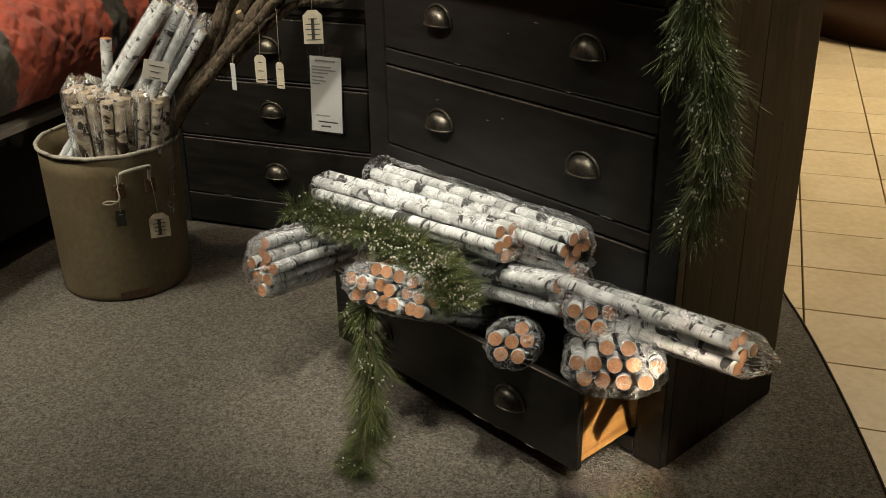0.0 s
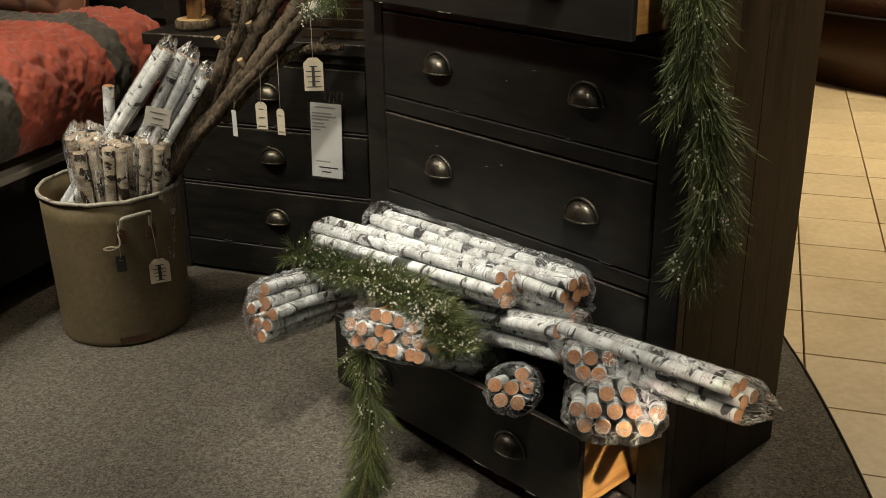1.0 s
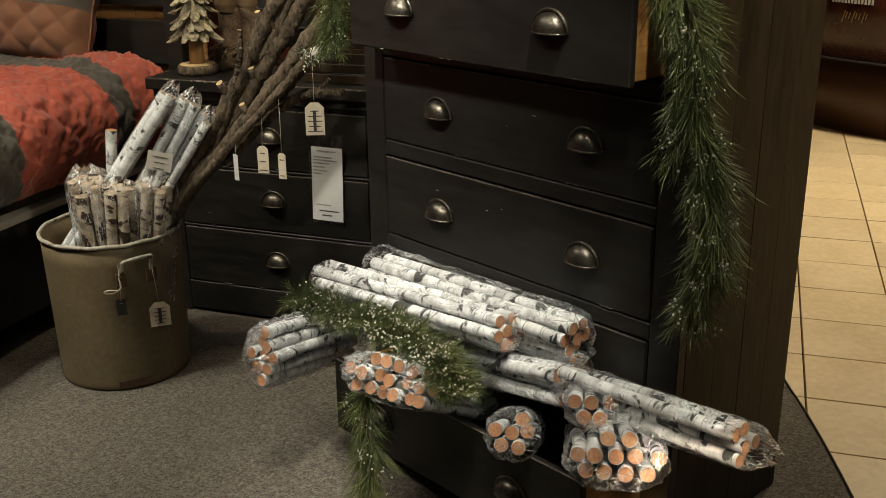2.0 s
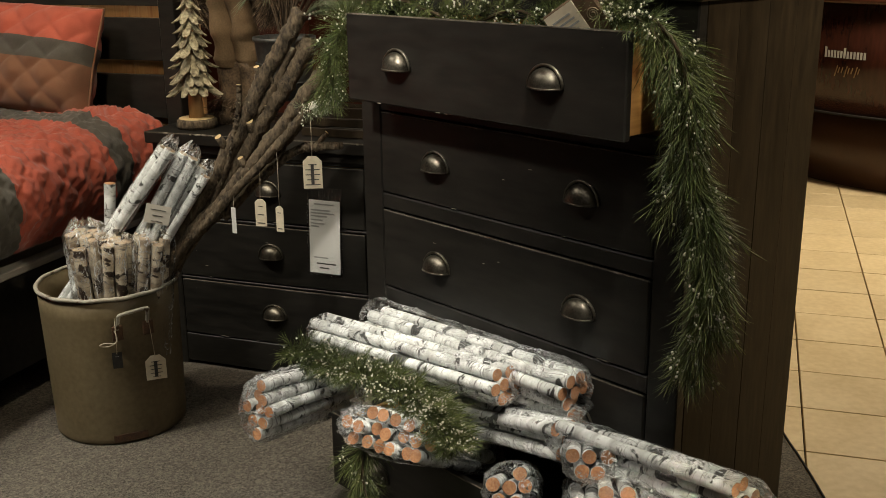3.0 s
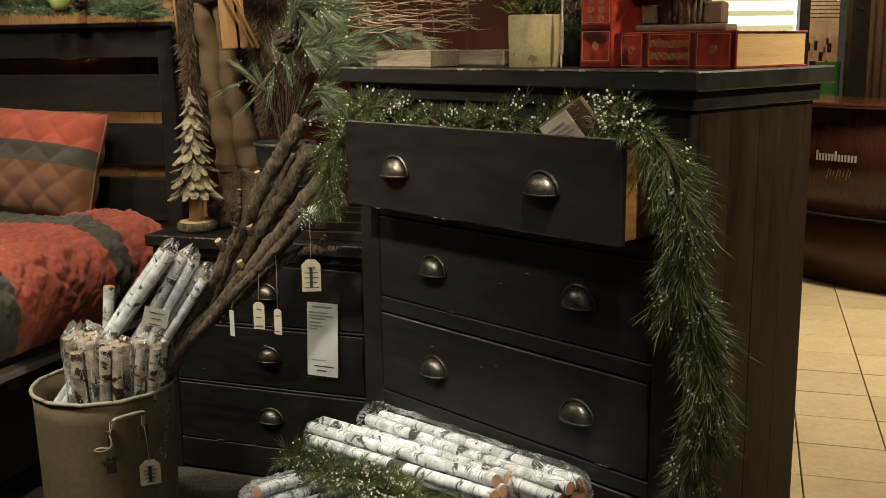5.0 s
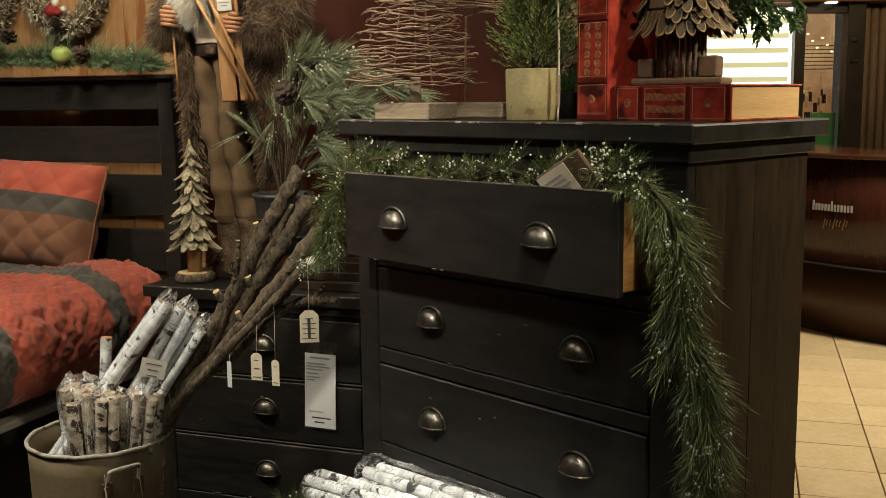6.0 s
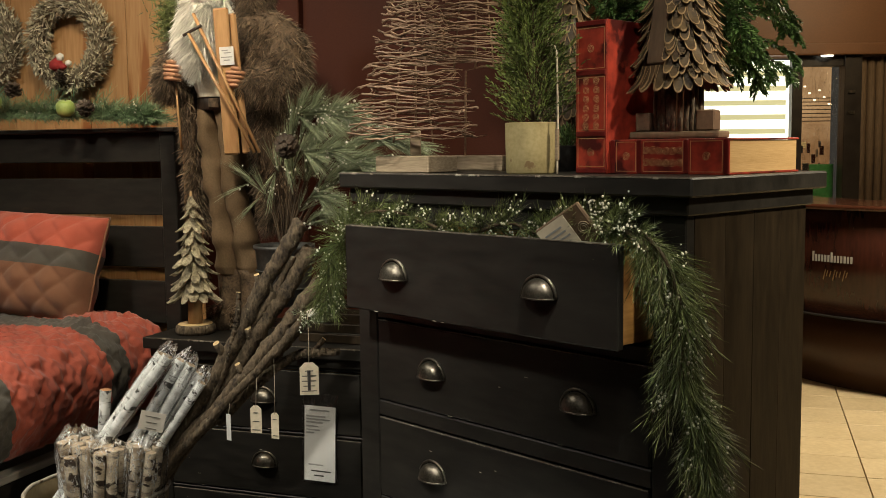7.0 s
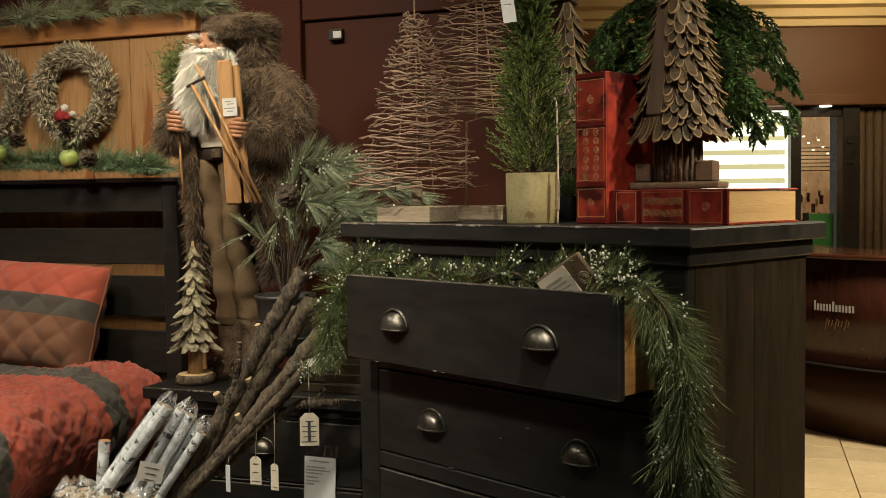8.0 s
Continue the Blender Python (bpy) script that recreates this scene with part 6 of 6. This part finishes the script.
def curved(r0, r1, z0, z1, a0=150, a1=290, n=44):
    bm = bmesh.new()
    ring = []
    for k in range(n + 1):
        a = radians(a0 + (a1 - a0) * k / n)
        ring.append([bm.verts.new((r * math.cos(a), r * math.sin(a), z)) for r, z in ((r0, z0), (r1, z0), (r1, z1), (r0, z1))])
    for p, q in zip(ring, ring[1:]):
        for i in range(4):
            j = (i + 1) % 4
            bm.faces.new((p[i], q[i], q[j], p[j])).smooth = i == 1
    bm.faces.new(ring[0])
    bm.faces.new(ring[-1][::-1])
    bmesh.ops.recalc_face_normals(bm, faces=bm.faces[:])
    return bm


part("plinth", curved(1.2, 1.50, 0, 0.46), surf("plinth_brown", (0.045, 0.021, 0.010), (0.06, 0.028, 0.014), 4, 0.4, 0.03), desk, "recessed brown plinth")
part("front", curved(1.2, 1.66, 0.4605, 1.085), mahogany, desk)
part("moulding", curved(1.2, 1.672, 0.448, 0.4600), dark_gap, desk)
part("counter_top", curved(1.1, 1.70, 1.0855, 1.115), surf("polished_top", (0.05, 0.018, 0.010), (0.09, 0.03, 0.016), 6, 0.12, 0.0), desk, "polished counter top")
sign_white = surf("sign_white", (0.34, 0.33, 0.30), (0.42, 0.41, 0.38), 10, 0.5, 0.0)
sign_gold = surf("sign_gold", (0.14, 0.08, 0.03), (0.20, 0.12, 0.05), 10, 0.5, 0.0)
sg = thing("sign_lettering", "raised white and gold sign shapes on the desk front", "sign", pose(3.67, 6.88, 0))
rng = random.Random(96)
for k in range(13):
    a = radians(211.0 + 0.72 * k)
    hgt = 0.040 if k not in (0, 6) else 0.058
    part("sign_bar", box((-0.0062, -0.004, 0), (0.0052, 0.0, hgt), 0), sign_white, sg, m=pose(1.663 * math.cos(a), 1.663 * math.sin(a), 0.775, 0, 0, math.degrees(a) + 90))
for k in range(8):
    a = radians(213.5 + 0.72 * k)
    part("sign_bar", box((-0.003, -0.004, 0), (0.002, 0.0, 0.035 + 0.03 * (k % 3 == 0)), 0), sign_gold, sg, m=pose(1.663 * math.cos(a), 1.663 * math.sin(a), 0.69 - 0.02 * (k % 3 == 0), 0, 14, math.degrees(a) + 90))

FY = 9.0
M4 = pose(0, FY, 0)
solid("wall_front", box((-1.0, 0.0, 2.33), (9.0, 0.25, 2.92), 0.004), brown_fascia, "brown painted shop fascia across the mall", "wall", M4, kind="structure")
for nm, y0, z0, z1 in (("cornice", -0.10, 2.23, 2.3295), ("crown_moulding", -0.06, 2.921, 2.985), ("crown_moulding_upper", -0.16, 2.9855, 3.06), ("cove", -0.32, 3.0605, 3.19)):
    solid("trim_" + nm, box((-1.0, y0, z0), (9.0, 0.25, z1), 0.012, seg=2), brown_fascia if nm == "cornice" else cream, "long moulded cream cornice" if nm != "cornice" else "brown cornice ledge", "trim", M4, kind="structure")
solid("wall_front_pier", box((-1.0, 0.02, 0), (2.30, 0.24, 2.2295), 0.004), brown_fascia, "brown painted pier beside the shop windows", "wall", M4, kind="structure")
glow = bpy.data.materials.new("lit_blind")
glow.use_nodes = True
gb = glow.node_tree.nodes["Principled BSDF"]
gb.inputs["Base Color"].default_value = (0.8, 0.82, 0.7, 1)
gb.inputs["Emission Color"].default_value = (1.0, 0.98, 0.80, 1)
gb.inputs["Emission Strength"].default_value = 1.8
# Backdrop board glows by itself in place of the lit restaurant.
glow2 = bpy.data.materials.new("lit_room_backdrop")
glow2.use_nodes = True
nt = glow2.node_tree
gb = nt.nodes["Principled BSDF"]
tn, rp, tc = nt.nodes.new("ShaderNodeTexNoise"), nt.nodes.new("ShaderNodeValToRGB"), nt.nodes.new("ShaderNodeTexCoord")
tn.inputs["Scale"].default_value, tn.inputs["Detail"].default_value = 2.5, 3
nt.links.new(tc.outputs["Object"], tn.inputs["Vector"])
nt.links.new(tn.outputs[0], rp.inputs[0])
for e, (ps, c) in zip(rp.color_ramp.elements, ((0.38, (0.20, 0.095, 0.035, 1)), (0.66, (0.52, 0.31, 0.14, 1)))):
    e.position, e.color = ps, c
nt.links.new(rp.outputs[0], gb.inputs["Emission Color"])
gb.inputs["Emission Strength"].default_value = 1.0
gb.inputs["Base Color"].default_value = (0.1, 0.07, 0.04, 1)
blind_band_lit = surf("blind_band", (0.50, 0.50, 0.34), (0.60, 0.60, 0.42), 8, 0.8, 0.05)
# Bands glow like the blind, painting in the light from behind.
bb = blind_band_lit.node_tree.nodes["Principled BSDF"]
bb.inputs["Emission Color"].default_value, bb.inputs["Emission Strength"].default_value = (0.80, 0.78, 0.42, 1), 0.6
frame_dark = surf("bronze_frame", (0.014, 0.010, 0.008), (0.03, 0.022, 0.016), 8, 0.4, 0.05)
w1 = tagged(thing("window_1", "shop window with lit banded roller blind", "window", M4, kind="structure"))
part("blind", box((2.33, 0.06, 1.0), (3.12, 0.066, 2.2), 0), glow, w1, "glowing white banded blind")
for k in range(9):
    z = 1.06 + 0.125 * k
    part("blind_band", box((2.33, 0.050, z), (3.09, 0.058, z + 0.045), 0), blind_band_lit, w1)
for a, b in ((2.30, 2.33), (3.12, 3.21)):
    part("window_frame", box((a, -0.02, 0), (b, 0.10, 2.2295), 0.004), frame_dark, w1)
part("window_sill", box((2.33, -0.02, 0), (3.12, 0.10, 0.999), 0.004), frame_dark, w1)
w2 = tagged(thing("window_2", "glass door with a view into a lit restaurant", "window", M4, kind="structure"))
part("view", box((3.21, 0.5, 0.0), (3.66, 0.51, 2.2), 0), glow2, w2, "glowing backdrop board for the warm lit room beyond the glass")
part("green_panel", box((3.40, 0.3, 0.95), (3.62, 0.31, 1.28), 0), surf("green_panel", (0.03, 0.16, 0.03), (0.05, 0.24, 0.05), 8, 0.5, 0.0), w2)
part("pale_board", box((3.22, 0.28, 1.0), (3.28, 0.30, 1.62), 0), cream, w2, "", pose(0, 0, 0))
part("pane", box((3.21, 0.03, 0.05), (3.57, 0.036, 2.14), 0), pane_glass, w2, "clear glass pane").visible_shadow = False
for a, b in ((3.57, 3.72),):
    part("window_frame", box((a, -0.04, 0), (b, 0.10, 2.2295), 0.004), frame_dark, w2)
part("window_frame", box((3.2105, -0.01, 2.14), (3.5695, 0.10, 2.2295), 0.004), frame_dark, w2)
far_lamp = bpy.data.materials.new("far_lamp")
far_lamp.use_nodes = True
fl = far_lamp.node_tree.nodes["Principled BSDF"]
fl.inputs["Emission Color"].default_value, fl.inputs["Emission Strength"].default_value = (1.0, 0.84, 0.55, 1), 2.2
frng = random.Random(97)
for k in range(9):
    x, z = 3.25 + 0.045 * k, 2.02 - 0.05 * (k % 3) - 0.012 * k
    part("ceiling_light", box((x, 0.44, z), (x + 0.022, 0.452, z + 0.014), 0.003), far_lamp, w2, "small lit ceiling lamp")
for k in range(7):
    z = 1.88 - 0.035 * k
    part("ceiling_beam", box((3.22, 0.455 - 0.002 * k, z), (3.64, 0.462 - 0.002 * k, z + 0.009), 0), chip_dark, w2)
for k in range(16):
    x, z, h = 3.30 + frng.uniform(0, 0.24), 1.14 + frng.uniform(0, 0.36), frng.uniform(0.03, 0.10)
    part("far_table", box((x, 0.40 - 0.004 * k, z), (x + frng.uniform(0.02, 0.06), 0.403 - 0.004 * k, z + h), 0.002), (cream, chip_dark, frame_dark, mahogany)[k % 4], w2)
for z in (1.72, 1.90):
    part("latch", box((3.60, -0.055, z), (3.66, -0.0405, z + 0.03), 0.003), pewter, w2)
cu = thing("curtain", "brown pleated curtain in the shop front", "curtain", M4)
for k in range(22):
    bm = bmesh.new()
    x = 3.76 + 0.075 * k
    tube(bm, [(x, 0.05, 0.02), (x + 0.004, 0.05, 1.2), (x, 0.05, 2.22)], 0.036, 8)
    part("pleat", bm, chip_dark, cu)
solid("wall_front_east", box((5.5, 0.02, 0), (9.0, 0.24, 2.2295), 0), brown_fascia, "plain brown wall east of the shop front", "wall", M4, kind="structure")
solid("downlight", lathe([(0.0, 0), (0.05, 0.0), (0.055, 0.012), (0, 0.012)], 18)[0], glow, "small round recessed downlight", "lamp", pose(3.40, 8.93, 2.2165))

# ---- floor tiles ----
bm = box((-0.1495, -0.1495, -0.029), (0.1495, 0.1495, -0.004), 0.0009)
TILE = mesh_of("tile", bm, tile_mat)
tiles = thing("floor_tiles", "cream ceramic floor tiles with dark joints", "floor", TM, kind="structure")
far_v, far_f = [], []
for i in range(-14, 26):
    for j in range(-14, 32):
        x, y = (i + 0.5) * 0.305, (j + 0.5) * 0.305
        w = TM @ Vector((x, y, 0))
        if w.y < -4 or w.y > 13 or w.x > 9 or (w.y < 4.0 and w.x < carpet_edge(w.y) - 0.35) or w.x < 0.2:
            continue
        if 0.6 < w.x < 3.3 and 1.4 < w.y < 7.2 and w.x < 0.50 * w.y + 0.3:
            part("tile", TILE, None, tiles, m=Matrix.Translation((x, y, rnd.uniform(-0.0006, 0.0006))))
        else:
            k = len(far_v)
            far_v += [(x + dx * 0.1505, y + dy * 0.1505, z) for z in (-0.029, -0.004) for dx, dy in ((-1, -1), (1, -1), (1, 1), (-1, 1))]
            far_f += [(k + 4, k + 5, k + 6, k + 7), (k, k + 1, k + 5, k + 4), (k + 1, k + 2, k + 6, k + 5), (k + 2, k + 3, k + 7, k + 6), (k + 3, k, k + 4, k + 7)]
part("tile_field", pyd("tile_field", far_v, far_f, tile_mat), None, tiles)["kind"] = "stuff"
